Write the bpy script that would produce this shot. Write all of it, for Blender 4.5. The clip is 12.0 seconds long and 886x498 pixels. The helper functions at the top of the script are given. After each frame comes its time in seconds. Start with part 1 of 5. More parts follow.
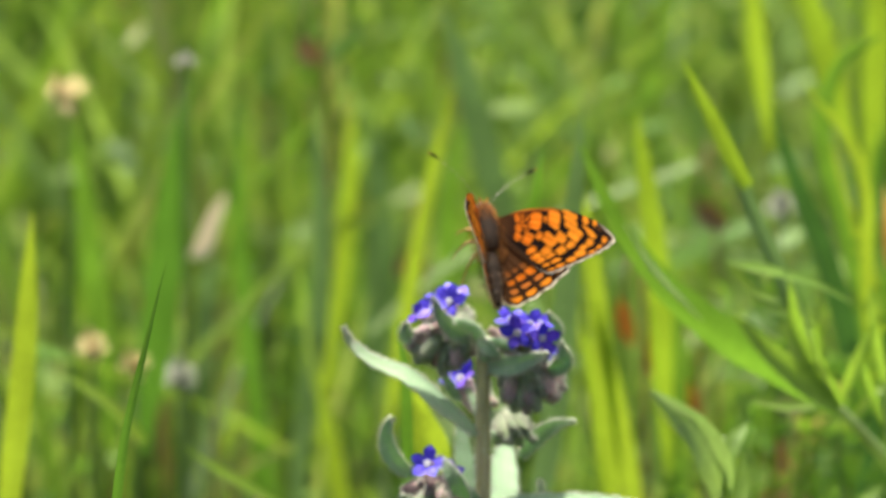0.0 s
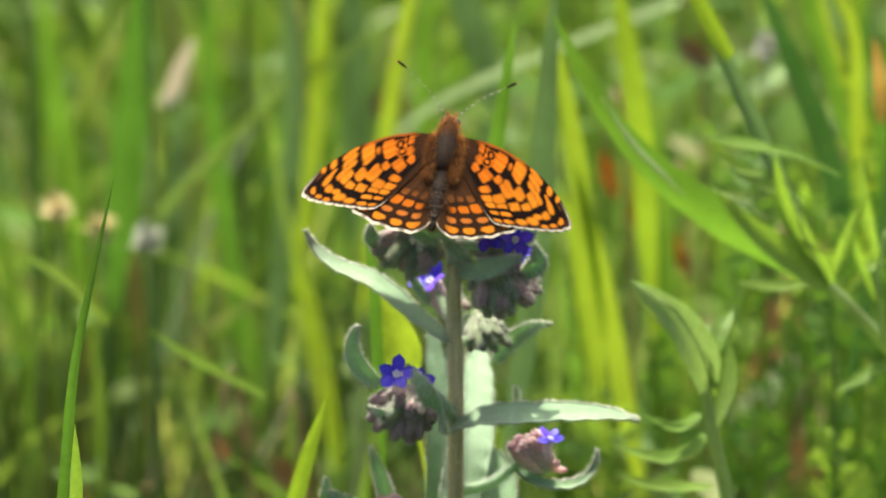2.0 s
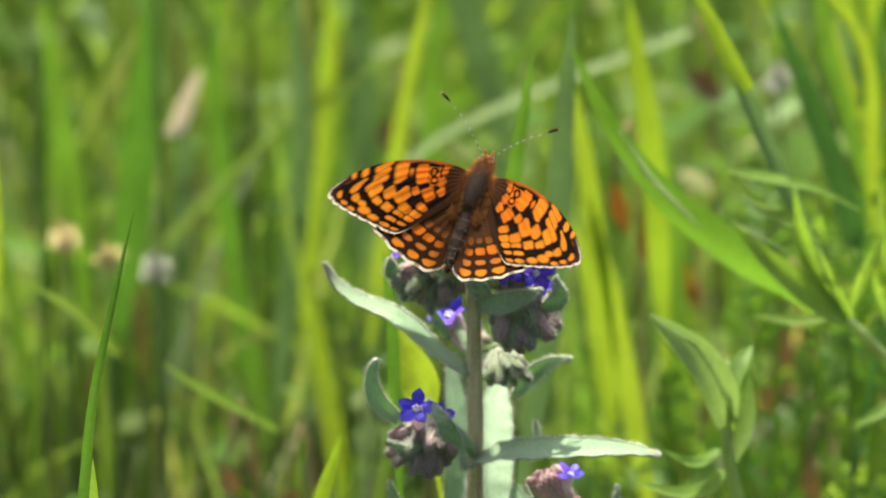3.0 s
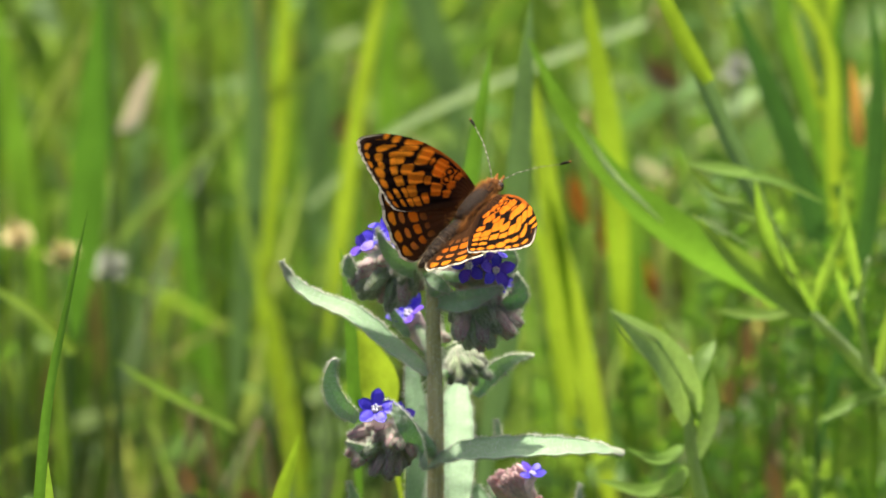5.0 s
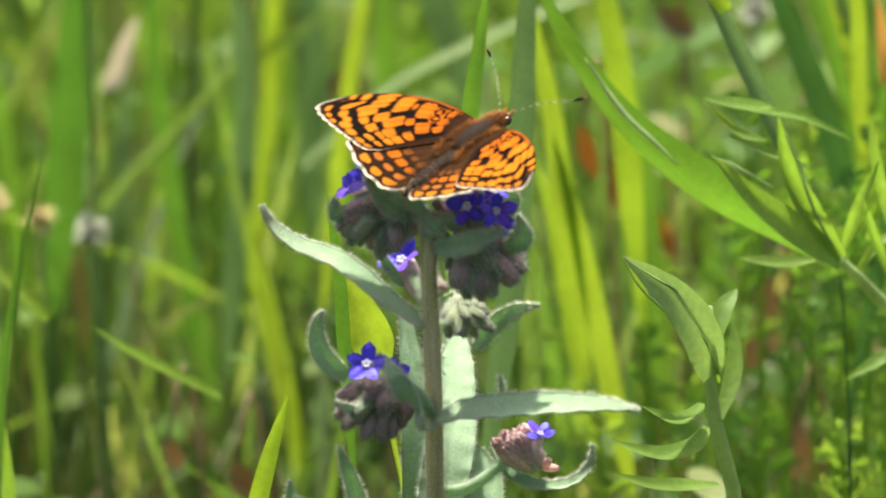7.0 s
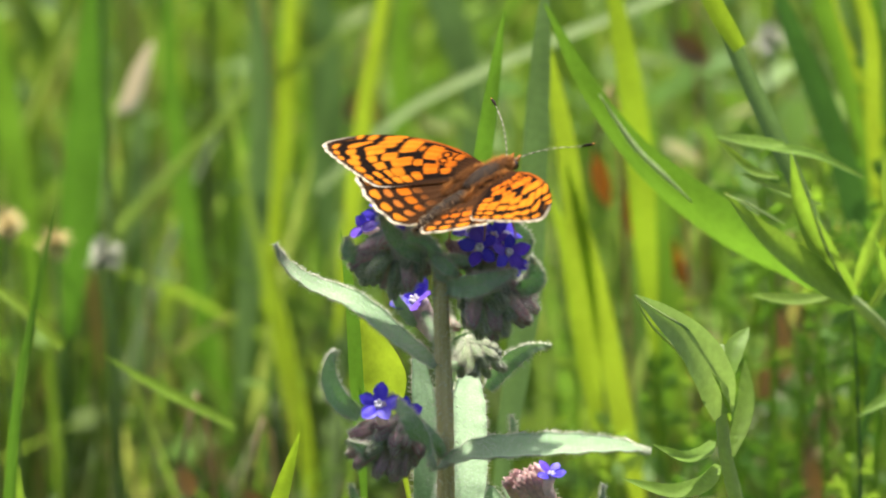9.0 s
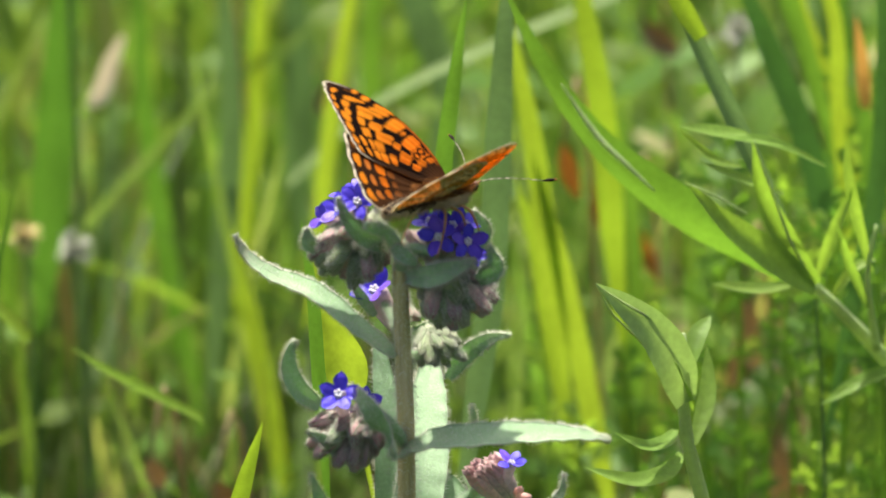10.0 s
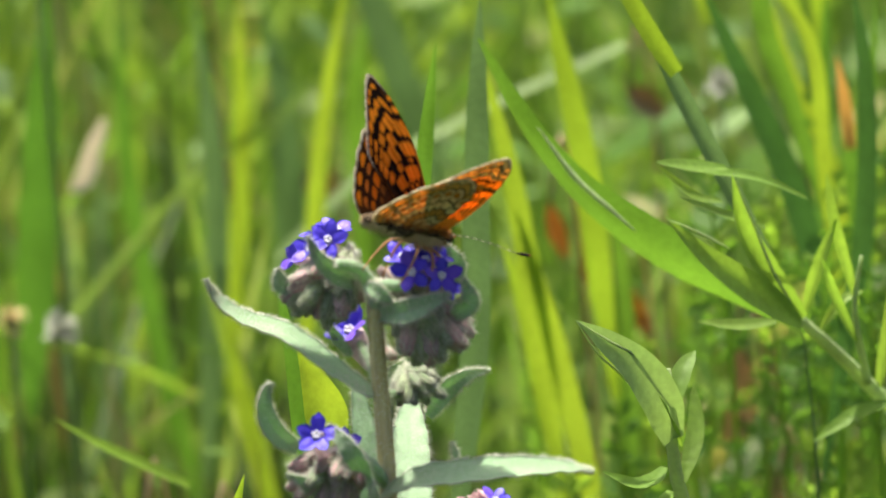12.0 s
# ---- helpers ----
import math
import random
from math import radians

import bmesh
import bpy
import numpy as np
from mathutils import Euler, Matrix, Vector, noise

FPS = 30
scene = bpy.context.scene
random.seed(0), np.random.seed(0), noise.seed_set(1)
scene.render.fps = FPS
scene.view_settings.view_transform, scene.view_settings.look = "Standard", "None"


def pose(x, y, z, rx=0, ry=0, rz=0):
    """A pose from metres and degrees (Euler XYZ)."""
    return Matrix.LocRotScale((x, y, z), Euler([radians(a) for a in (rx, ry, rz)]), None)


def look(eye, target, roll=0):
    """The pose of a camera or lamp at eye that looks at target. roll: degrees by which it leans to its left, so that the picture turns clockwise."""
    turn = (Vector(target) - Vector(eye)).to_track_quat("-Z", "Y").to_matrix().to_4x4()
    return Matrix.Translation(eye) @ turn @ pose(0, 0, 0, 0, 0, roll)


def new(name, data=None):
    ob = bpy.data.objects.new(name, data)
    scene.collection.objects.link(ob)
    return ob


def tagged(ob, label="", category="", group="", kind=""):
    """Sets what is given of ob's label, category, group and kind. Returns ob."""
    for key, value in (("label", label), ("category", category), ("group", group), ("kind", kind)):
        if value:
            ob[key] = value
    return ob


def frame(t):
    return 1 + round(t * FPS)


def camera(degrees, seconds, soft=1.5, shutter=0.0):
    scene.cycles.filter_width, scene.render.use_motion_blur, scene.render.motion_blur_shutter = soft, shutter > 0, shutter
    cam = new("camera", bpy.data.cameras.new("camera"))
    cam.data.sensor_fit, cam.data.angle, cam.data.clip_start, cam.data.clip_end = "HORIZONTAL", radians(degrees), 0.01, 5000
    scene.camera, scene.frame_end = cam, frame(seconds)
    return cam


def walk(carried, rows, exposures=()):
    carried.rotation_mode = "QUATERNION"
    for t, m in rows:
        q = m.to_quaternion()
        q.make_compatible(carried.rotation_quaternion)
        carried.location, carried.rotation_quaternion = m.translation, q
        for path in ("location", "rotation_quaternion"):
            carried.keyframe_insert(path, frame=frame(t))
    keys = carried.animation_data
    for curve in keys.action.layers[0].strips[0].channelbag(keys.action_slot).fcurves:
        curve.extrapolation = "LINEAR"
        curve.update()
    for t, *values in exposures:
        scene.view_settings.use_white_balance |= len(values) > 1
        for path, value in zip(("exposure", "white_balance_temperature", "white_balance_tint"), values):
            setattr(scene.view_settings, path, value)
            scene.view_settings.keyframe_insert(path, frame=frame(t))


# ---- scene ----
# One lens, focused on the flower and the insect, the meadow behind it out of focus.
cam = camera(8.0, 12.0, soft=1.35)
cam.data.dof.use_dof = True
cam.data.dof.focus_distance = 0.896
cam.data.dof.aperture_fstop = 40.0
walk(cam, [
    (0, look((-0.0009, -0.9484, 0.7727), (-0.0091, 0.0, 0.4672), 1.58)),
    (0.5, look((0.0009, -0.9286, 0.7778), (0.0035, 0.0, 0.4594), 1.14)),
    (1, look((0.0166, -0.9068, 0.7806), (-0.0007, 0.0, 0.4488), -1.40)),
    (1.5, look((0.0128, -0.8868, 0.7804), (0.0046, 0.0, 0.4560), -0.60)),
    (2, look((0.0030, -0.8935, 0.7790), (-0.0038, 0.0, 0.4512), 0.47)),
    (2.5, look((0.0046, -0.8816, 0.7752), (-0.0057, 0.0, 0.4561), -0.05)),
    (2.7, look((-0.0018, -0.8866, 0.7771), (-0.0078, 0.0, 0.4567), 0.64)),
    (4.3, look((-0.0029, -0.8792, 0.7736), (-0.0035, 0.0, 0.4533), 0.68)),
    (4.5, look((-0.0047, -0.8815, 0.7734), (-0.0040, 0.0, 0.4536), 0.63)),
    (5, look((-0.0030, -0.8734, 0.7738), (-0.0008, 0.0, 0.4561), 0.42)),
    (5.5, look((0.0000, -0.8600, 0.7600), (0.0000, 0.0, 0.4504), -0.00)),
    (6, look((-0.0035, -0.8278, 0.7470), (0.0003, 0.0, 0.4540), 0.09)),
    (6.5, look((-0.0038, -0.8103, 0.7447), (0.0018, 0.0, 0.4527), 0.29)),
    (6.7, look((-0.0008, -0.7990, 0.7385), (-0.0007, 0.0, 0.4486), -0.55)),
    (8.5, look((0.0007, -0.8002, 0.7454), (-0.0013, 0.0, 0.4513), -0.18)),
    (9, look((0.0002, -0.8002, 0.7452), (-0.0019, 0.0, 0.4533), -0.16)),
    (9.5, look((0.0004, -0.8022, 0.7440), (0.0004, 0.0, 0.4526), -0.27)),
    (10, look((0.0043, -0.8022, 0.7452), (0.0036, 0.0, 0.4518), -0.42)),
    (10.5, look((0.0051, -0.7960, 0.7371), (0.0012, 0.0, 0.4482), -1.21)),
    (11, look((0.0104, -0.7916, 0.7240), (-0.0036, 0.0, 0.4524), -2.92)),
    (11.5, look((0.0094, -0.7979, 0.7263), (0.0065, 0.0, 0.4521), -2.84)),
    (12, look((0.0101, -0.7944, 0.7289), (0.0073, 0.0, 0.4566), -2.74)),
])

# ---- light: a high sun from behind the flower, open sky ----
SUN_EL, SUN_AZ = radians(69), radians(-14)
world = bpy.data.worlds.new("sky")
scene.world = world
world.use_nodes = True
wn = world.node_tree.nodes
sky = wn.new("ShaderNodeTexSky")
sky.sky_type, sky.sun_disc = "NISHITA", False
sky.air_density, sky.dust_density, sky.ozone_density = 0.5, 6.0, 0.6
sky.sun_elevation, sky.sun_rotation = SUN_EL, SUN_AZ
world.node_tree.links.new(sky.outputs[0], wn["Background"].inputs[0])
wn["Background"].inputs[1].default_value = 0.135
sun = new("sun", bpy.data.lights.new("sun", "SUN"))
sun.data.energy, sun.data.angle, sun.data.color = 4.6, radians(0.53), (1.0, 0.95, 0.85)
to_sun = Vector((math.sin(SUN_AZ) * math.cos(SUN_EL), math.cos(SUN_AZ) * math.cos(SUN_EL), math.sin(SUN_EL)))
sun.matrix_world = look(to_sun * 5, (0, 0, 0))
scene.view_settings.exposure = 1.25

# ---- materials ----
def nodes_of(name):
    m = bpy.data.materials.new(name)
    m.use_nodes = True
    t = m.node_tree
    t.nodes.remove(t.nodes["Principled BSDF"])
    return m, t, t.nodes["Material Output"]


def ramp(t, fac, stops):
    r = t.nodes.new("ShaderNodeValToRGB")
    while len(r.color_ramp.elements) < len(stops):
        r.color_ramp.elements.new(0.5)
    for e, (p, c) in zip(r.color_ramp.elements, stops):
        e.position, e.color = p, (*c, 1)
    t.links.new(fac, r.inputs[0])
    return r.outputs[0]


def noise_tex(t, scale, detail=3.0, stretch=None, space="Object"):
    n = t.nodes.new("ShaderNodeTexNoise")
    n.inputs["Scale"].default_value, n.inputs["Detail"].default_value = scale, detail
    c = t.nodes.new("ShaderNodeTexCoord")
    if stretch:
        mp = t.nodes.new("ShaderNodeMapping")
        mp.inputs["Scale"].default_value = stretch
        t.links.new(c.outputs[space], mp.inputs[0])
        t.links.new(mp.outputs[0], n.inputs["Vector"])
    else:
        t.links.new(c.outputs[space], n.inputs["Vector"])
    return n.outputs[0]


def blend(t, fac, a, b, kind="MIX"):
    m = t.nodes.new("ShaderNodeMix")
    m.data_type, m.blend_type = "RGBA", kind
    for sock, v in ((m.inputs[0], fac), (m.inputs[6], a), (m.inputs[7], b)):
        if isinstance(v, (int, float)):
            sock.default_value = v
        elif isinstance(v, tuple):
            sock.default_value = (*v, 1)
        else:
            t.links.new(v, sock)
    return m.outputs[2]


def finish(t, out, colour, rough=0.5, through_light=0.0, glow_colour=None, bump=None, depth=0.0002, sheen=0.0, gloss=0.5):
    p = t.nodes.new("ShaderNodeBsdfPrincipled")
    t.links.new(colour, p.inputs["Base Color"])
    p.inputs["Roughness"].default_value = rough
    p.inputs["Specular IOR Level"].default_value = gloss
    p.inputs["Sheen Weight"].default_value = sheen
    p.inputs["Sheen Roughness"].default_value = 0.4
    if bump is not None:
        b = t.nodes.new("ShaderNodeBump")
        b.inputs["Strength"].default_value, b.inputs["Distance"].default_value = 0.6, depth
        t.links.new(bump, b.inputs["Height"])
        t.links.new(b.outputs[0], p.inputs["Normal"])
    shader = p.outputs[0]
    if through_light:
        tr = t.nodes.new("ShaderNodeBsdfTranslucent")
        t.links.new(glow_colour if glow_colour is not None else colour, tr.inputs[0])
        mx = t.nodes.new("ShaderNodeMixShader")
        mx.inputs[0].default_value = through_light
        t.links.new(shader, mx.inputs[1])
        t.links.new(tr.outputs[0], mx.inputs[2])
        shader = mx.outputs[0]
    t.links.new(shader, out.inputs[0])


def leaf_material(name, stops, glow, through_light=0.4, rough=0.55, per="object", sheen=0.0, fleck=0.35, grain=900, relief=0.0003):
    """Leaf tissue: hue varies from leaf to leaf, with lengthwise grain and blotches; light passes through."""
    m, t, out = nodes_of(name)
    if per == "island":
        rnd = t.nodes.new("ShaderNodeNewGeometry").outputs["Random Per Island"]
    else:
        rnd = t.nodes.new("ShaderNodeObjectInfo").outputs["Random"]
    base = ramp(t, rnd, stops)
    blotch = ramp(t, noise_tex(t, 60, 4), [(0.3, (1 - fleck,) * 3), (0.7, (1, 1, 1))])
    base = blend(t, 1.0, base, blotch, "MULTIPLY")
    fine = noise_tex(t, grain, 2)
    base = blend(t, 0.25, base, ramp(t, fine, [(0.35, (0.5, 0.5, 0.5)), (0.65, (1, 1, 1))]), "MULTIPLY")
    lit = blend(t, 1.0, base, glow, "MULTIPLY")
    finish(t, out, base, rough, through_light, lit, fine, relief, sheen, 0.2)
    return m


GRASS_STOPS = [(0.0, (0.063, 0.15, 0.0205)), (0.3, (0.108, 0.22, 0.0287)), (0.6, (0.18, 0.3, 0.041)), (0.8, (0.144, 0.25, 0.0738)), (0.92, (0.22, 0.3, 0.09)), (1.0, (0.26, 0.26, 0.09))]
M_GRASS = leaf_material("meadow grass", GRASS_STOPS, (1.9, 1.7, 1.0), 0.42, per="island")
# sedge green and brown with the shade of the low meadow put into the colour
M_SHADE_SEDGE = leaf_material("sedge darkened for shade", [(0.0, (0.04, 0.075, 0.012)), (0.5, (0.06, 0.105, 0.02)), (0.8, (0.1, 0.14, 0.035)), (1.0, (0.2, 0.13, 0.06))], (1.5, 1.5, 0.9), 0.28, per="island")
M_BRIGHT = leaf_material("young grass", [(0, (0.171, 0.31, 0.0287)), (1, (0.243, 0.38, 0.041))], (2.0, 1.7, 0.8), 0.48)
M_GREEN = leaf_material("green grass", [(0, (0.081, 0.2, 0.0287)), (1, (0.126, 0.26, 0.0328))], (1.8, 1.7, 0.9), 0.42)
M_DEEP = leaf_material("deep green grass", [(0, (0.05, 0.13, 0.03)), (1, (0.07, 0.17, 0.04))], (1.6, 1.6, 0.9), 0.3)
M_RIDGE = leaf_material("pale leaf ridge", [(0, (0.42, 0.54, 0.24)), (1, (0.48, 0.6, 0.3))], (1.2, 1.2, 0.8), 0.45)
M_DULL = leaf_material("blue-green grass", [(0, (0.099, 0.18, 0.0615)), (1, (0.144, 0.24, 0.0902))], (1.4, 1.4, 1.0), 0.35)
M_PALE = leaf_material("pale stalk", [(0, (0.2, 0.3, 0.1)), (1, (0.26, 0.36, 0.14))], (1.3, 1.3, 0.9), 0.4)
M_DRY = leaf_material("dry straw", [(0, (0.74, 0.66, 0.46)), (1, (0.82, 0.74, 0.54))], (1.2, 1.1, 0.9), 0.35)
M_RUST = leaf_material("rusty dying leaf", [(0, (0.58, 0.33, 0.09)), (1, (0.62, 0.4, 0.12))], (1.2, 1.05, 0.7), 0.45)
M_LITTER = leaf_material("dead leaf", [(0, (0.42, 0.31, 0.17)), (1, (0.55, 0.43, 0.26))], (1.1, 1.0, 0.8), 0.45)
M_WEED = leaf_material("weed leaf", [(0, (0.17, 0.3, 0.05)), (1, (0.24, 0.37, 0.07))], (1.9, 1.8, 0.8), 0.48)
M_LANCE = leaf_material("lance leaf", [(0, (0.24, 0.38, 0.12)), (1, (0.28, 0.42, 0.15))], (1.4, 1.4, 0.75), 0.4)
M_HOARY = leaf_material("downy leaf", [(0, (0.38, 0.58, 0.32)), (1, (0.46, 0.64, 0.4))], (1.1, 1.15, 0.8), 0.42, 0.75, sheen=0.5, grain=2200, fleck=0.25, relief=0.0002)


def plain(name, colour, rough=0.6, through_light=0.0, vary=0.4, scale=1500, sheen=0.0, gloss=0.4, bump=True):
    m, t, out = nodes_of(name)
    fine = noise_tex(t, scale, 3)
    c = blend(t, vary, colour, ramp(t, fine, [(0.3, tuple(v * 0.45 for v in colour)), (0.7, tuple(min(1, v * 1.3) for v in colour))]))
    big = ramp(t, noise_tex(t, scale / 8, 2), [(0.35, (0.75,) * 3), (0.65, (1, 1, 1))])
    c = blend(t, 1.0, c, big, "MULTIPLY")
    finish(t, out, c, rough, through_light, c, fine if bump else None, 0.0002, sheen, gloss)
    return m


M_DOWN = plain("white down", (0.8, 0.82, 0.68), 0.5, 0.5, 0.2)
M_EYE_WHITE = plain("white throat scales", (0.8, 0.78, 0.85), 0.5, 0.2, 0.2)
M_TUBE = plain("pinkish corolla tube", (0.86, 0.68, 0.71), 0.5, 0.4, 0.3)
M_BODY = plain("dark downy body", (0.02, 0.013, 0.008), 0.8, 0.0, 0.5, 2500, 0.0, 0.1)
M_RUFF = plain("tawny hair", (0.46, 0.19, 0.045), 0.7, 0.3, 0.4, 3000, gloss=0.08)
M_GREYHAIR = plain("grey-brown hair", (0.15, 0.075, 0.032), 0.7, 0.2, 0.4, 3000, gloss=0.06)
M_RINGHAIR = plain("grey scales", (0.2, 0.16, 0.12), 0.6, 0.1, 0.3, 3000, gloss=0.1)
M_CREAMHAIR = plain("cream hair", (0.75, 0.58, 0.34), 0.6, 0.3, 0.3, 3000)
M_COMPOUND = plain("dark compound eye", (0.02, 0.012, 0.008), 0.15, 0.0, 0.2, 6000, gloss=0.8)
M_LEG = plain("tawny leg", (0.5, 0.24, 0.08), 0.5, 0.1, 0.3, 4000)
M_HEADWHITE = plain("withered white flower", (0.36, 0.38, 0.28), 0.7, 0.3, 0.4, 600)
M_HEADTAN = plain("withered yellow flower", (0.6, 0.5, 0.22), 0.7, 0.3, 0.4, 600)


def petal_material():
    m, t, out = nodes_of("blue-violet petal")
    rnd = t.nodes.new("ShaderNodeObjectInfo").outputs["Random"]
    c = ramp(t, rnd, [(0, (0.07, 0.045, 0.62)), (0.6, (0.1, 0.06, 0.7)), (1, (0.19, 0.08, 0.62))])
    c = blend(t, 0.5, c, ramp(t, noise_tex(t, 900, 3), [(0.3, (0.5, 0.4, 0.8)), (0.7, (1, 1, 1))]), "MULTIPLY")
    finish(t, out, c, 0.45, 0.35, c, noise_tex(t, 2500, 2), 0.0002, 0.2)
    return m


def calyx_material(green=False, rosy=False):
    """Grey-green at the foot, purple-brown toward the teeth."""
    m, t, out = nodes_of("downy calyx")
    tc = t.nodes.new("ShaderNodeTexCoord")
    sx = t.nodes.new("ShaderNodeSeparateXYZ")
    t.links.new(tc.outputs["Generated"], sx.inputs[0])
    c = ramp(t, sx.outputs[2], [(0.1, (0.6, 0.66, 0.45)), (0.4, (0.66, 0.55, 0.47)), (0.75, (0.64, 0.43, 0.43)), (1.0, (0.54, 0.3, 0.32))])
    if green:
        c = ramp(t, sx.outputs[2], [(0.1, (0.38, 0.5, 0.28)), (0.7, (0.34, 0.46, 0.24)), (1.0, (0.4, 0.44, 0.27))])
    if rosy:
        c = ramp(t, sx.outputs[2], [(0.1, (0.76, 0.66, 0.52)), (0.5, (0.82, 0.6, 0.55)), (1.0, (0.76, 0.5, 0.5))])
    rnd = t.nodes.new("ShaderNodeObjectInfo").outputs["Random"]
    c = blend(t, 1.0, c, ramp(t, rnd, [(0, (0.85, 0.85, 0.85)), (0.5, (1.0, 0.97, 1.0)), (1, (1.25, 1.15, 1.08))]), "MULTIPLY")
    fine = noise_tex(t, 1600, 3)
    c = blend(t, 0.4, c, ramp(t, fine, [(0.35, (0.4, 0.4, 0.4)), (0.7, (1.3, 1.3, 1.3))]), "MULTIPLY")
    finish(t, out, c, 0.75, 0.42, c, fine, 0.0003, 0.5)
    return m


def stem_material():
    m, t, out = nodes_of("ribbed downy stem")
    streak = noise_tex(t, 900, 3, (1, 1, 0.05))
    c = ramp(t, streak, [(0.3, (0.28, 0.23, 0.1)), (0.5, (0.46, 0.4, 0.19)), (0.7, (0.62, 0.55, 0.3))])
    c = blend(t, 0.5, c, ramp(t, noise_tex(t, 90, 3), [(0.35, (0.78, 0.6, 0.52)), (0.65, (1, 1, 1))]), "MULTIPLY")
    finish(t, out, c, 0.65, 0.0, None, streak, 0.0004, 0.1)
    return m


def wing_material():
    m, t, out = nodes_of("wing scales")
    a = t.nodes.new("ShaderNodeVertexColor")
    a.layer_name = "scales"
    fine = noise_tex(t, 5000, 2)
    c = blend(t, 0.35, a.outputs[0], ramp(t, fine, [(0.3, (0.5, 0.5, 0.5)), (0.7, (1.2, 1.2, 1.2))]), "MULTIPLY")
    finish(t, out, c, 0.7, 0.52, c, fine, 0.00004, 0.0, 0.02)
    return m


def antenna_material():
    """Black and white rings along the shaft."""
    m, t, out = nodes_of("ringed antenna")
    tc = t.nodes.new("ShaderNodeTexCoord")
    w = t.nodes.new("ShaderNodeTexWave")
    w.bands_direction = "Y"
    w.inputs["Scale"].default_value = 420
    t.links.new(tc.outputs["Object"], w.inputs["Vector"])
    c = ramp(t, w.outputs[0], [(0.4, (0.06, 0.045, 0.03)), (0.7, (0.34, 0.3, 0.22))])
    finish(t, out, c, 0.5)
    return m


def ground_material():
    m, t, out = nodes_of("mossy soil")
    c = ramp(t, noise_tex(t, 14, 6), [(0.3, (0.02, 0.016, 0.009)), (0.5, (0.03, 0.038, 0.012)), (0.7, (0.03, 0.055, 0.012))])
    c = blend(t, 0.5, c, ramp(t, noise_tex(t, 150, 4), [(0.35, (0.4, 0.4, 0.4)), (0.7, (1.4, 1.3, 1.1))]), "MULTIPLY")
    finish(t, out, c, 0.9, 0.0, None, noise_tex(t, 60, 5), 0.01)
    return m


M_PETAL, M_CALYX, M_STEM, M_WING, M_ANTENNA, M_GROUND = petal_material(), calyx_material(), stem_material(), wing_material(), antenna_material(), ground_material()

# ---- shaping: millimetres, measured from the top of the flower's stem, 0.45 m above the ground ----
def mm(p):
    return np.array((p[0], p[1], p[2] + 450.0)) * 0.001


def spline(points, n):
    """A smooth line through the points, n + 1 samples, with no overshoot where the points are uneven."""
    p = np.array(points, float)
    dt = np.sqrt(np.linalg.norm(np.diff(p, axis=0), axis=1)) + 1e-9
    t = np.concatenate([[0], np.cumsum(dt)])
    slope = np.diff(p, axis=0) / dt[:, None]
    m = np.vstack([slope[:1], slope[-1:]]) if len(p) == 2 else np.vstack(
        [slope[0], (slope[:-1] * dt[1:, None] + slope[1:] * dt[:-1, None]) / (dt[1:] + dt[:-1])[:, None], slope[-1]])
    q = np.linspace(0, t[-1], n + 1)
    k = np.clip(np.searchsorted(t, q, "right") - 1, 0, len(p) - 2)
    h = dt[k][:, None]
    u = ((q - t[k]) / dt[k])[:, None]
    return ((2 * u ** 3 - 3 * u * u + 1) * p[k] + (u ** 3 - 2 * u * u + u) * h * m[k]
            + (3 * u * u - 2 * u ** 3) * p[k + 1] + (u ** 3 - u * u) * h * m[k + 1])


def unit(v):
    return v / (np.linalg.norm(v, axis=-1, keepdims=True) + 1e-12)


def mesh_of(name, verts, faces, material, smooth=True):
    me = bpy.data.meshes.new(name)
    me.from_pydata([tuple(v) for v in verts], [], [tuple(int(i) for i in f) for f in faces])
    me.materials.append(material)
    if smooth:
        me.polygons.foreach_set("use_smooth", np.ones(len(me.polygons), bool))
    me.update()
    return me


def part(name, data, material, parent=None, label="", kind=""):
    """One mesh object, under a thing or a part. data: (verts, faces) or a ready mesh."""
    me = data if isinstance(data, bpy.types.Mesh) else mesh_of(name, *data, material)
    ob = new(name, me)
    ob.parent = parent
    return tagged(ob, label, kind=kind)


def thing(name, label, category, group="", kind="", at=(0, 0, 0)):
    ob = new(name)
    ob.location = at
    ob.empty_display_size = 0.01
    return tagged(ob, label, category, group, kind)


def join(*pieces):
    verts, faces, n = [], [], 0
    for v, f in pieces:
        verts.extend(v)
        faces.extend([[i + n for i in q] for q in f])
        n += len(v)
    return verts, faces


def tube(points, radii, sides=8, n=14, ribs=0.0):
    line = spline(points, n)
    rad = np.interp(np.linspace(0, 1, n + 1), np.linspace(0, 1, len(radii)), radii)
    tan = unit(np.gradient(line, axis=0))
    ref = np.array((0.0, -1.0, 0.1)) if abs(tan[0][1]) < 0.9 else np.array((1.0, 0.0, 0.1))
    verts, faces = [], []
    for i in range(n + 1):
        e1 = unit(np.cross(tan[i], ref))
        e2 = np.cross(tan[i], e1)
        for k in range(sides):
            a = 2 * math.pi * k / sides
            r = rad[i] * (1 + ribs * math.cos(a * 5))
            verts.append(line[i] + r * (math.cos(a) * e1 + math.sin(a) * e2))
    for i in range(n):
        for k in range(sides):
            a, b = i * sides + k, i * sides + (k + 1) % sides
            faces.append((a, b, b + sides, a + sides))
    verts += [line[0], line[-1]]
    for k in range(sides):
        faces.append((len(verts) - 2, (k + 1) % sides, k))
        faces.append((len(verts) - 1, n * sides + k, n * sides + (k + 1) % sides))
    return verts, faces


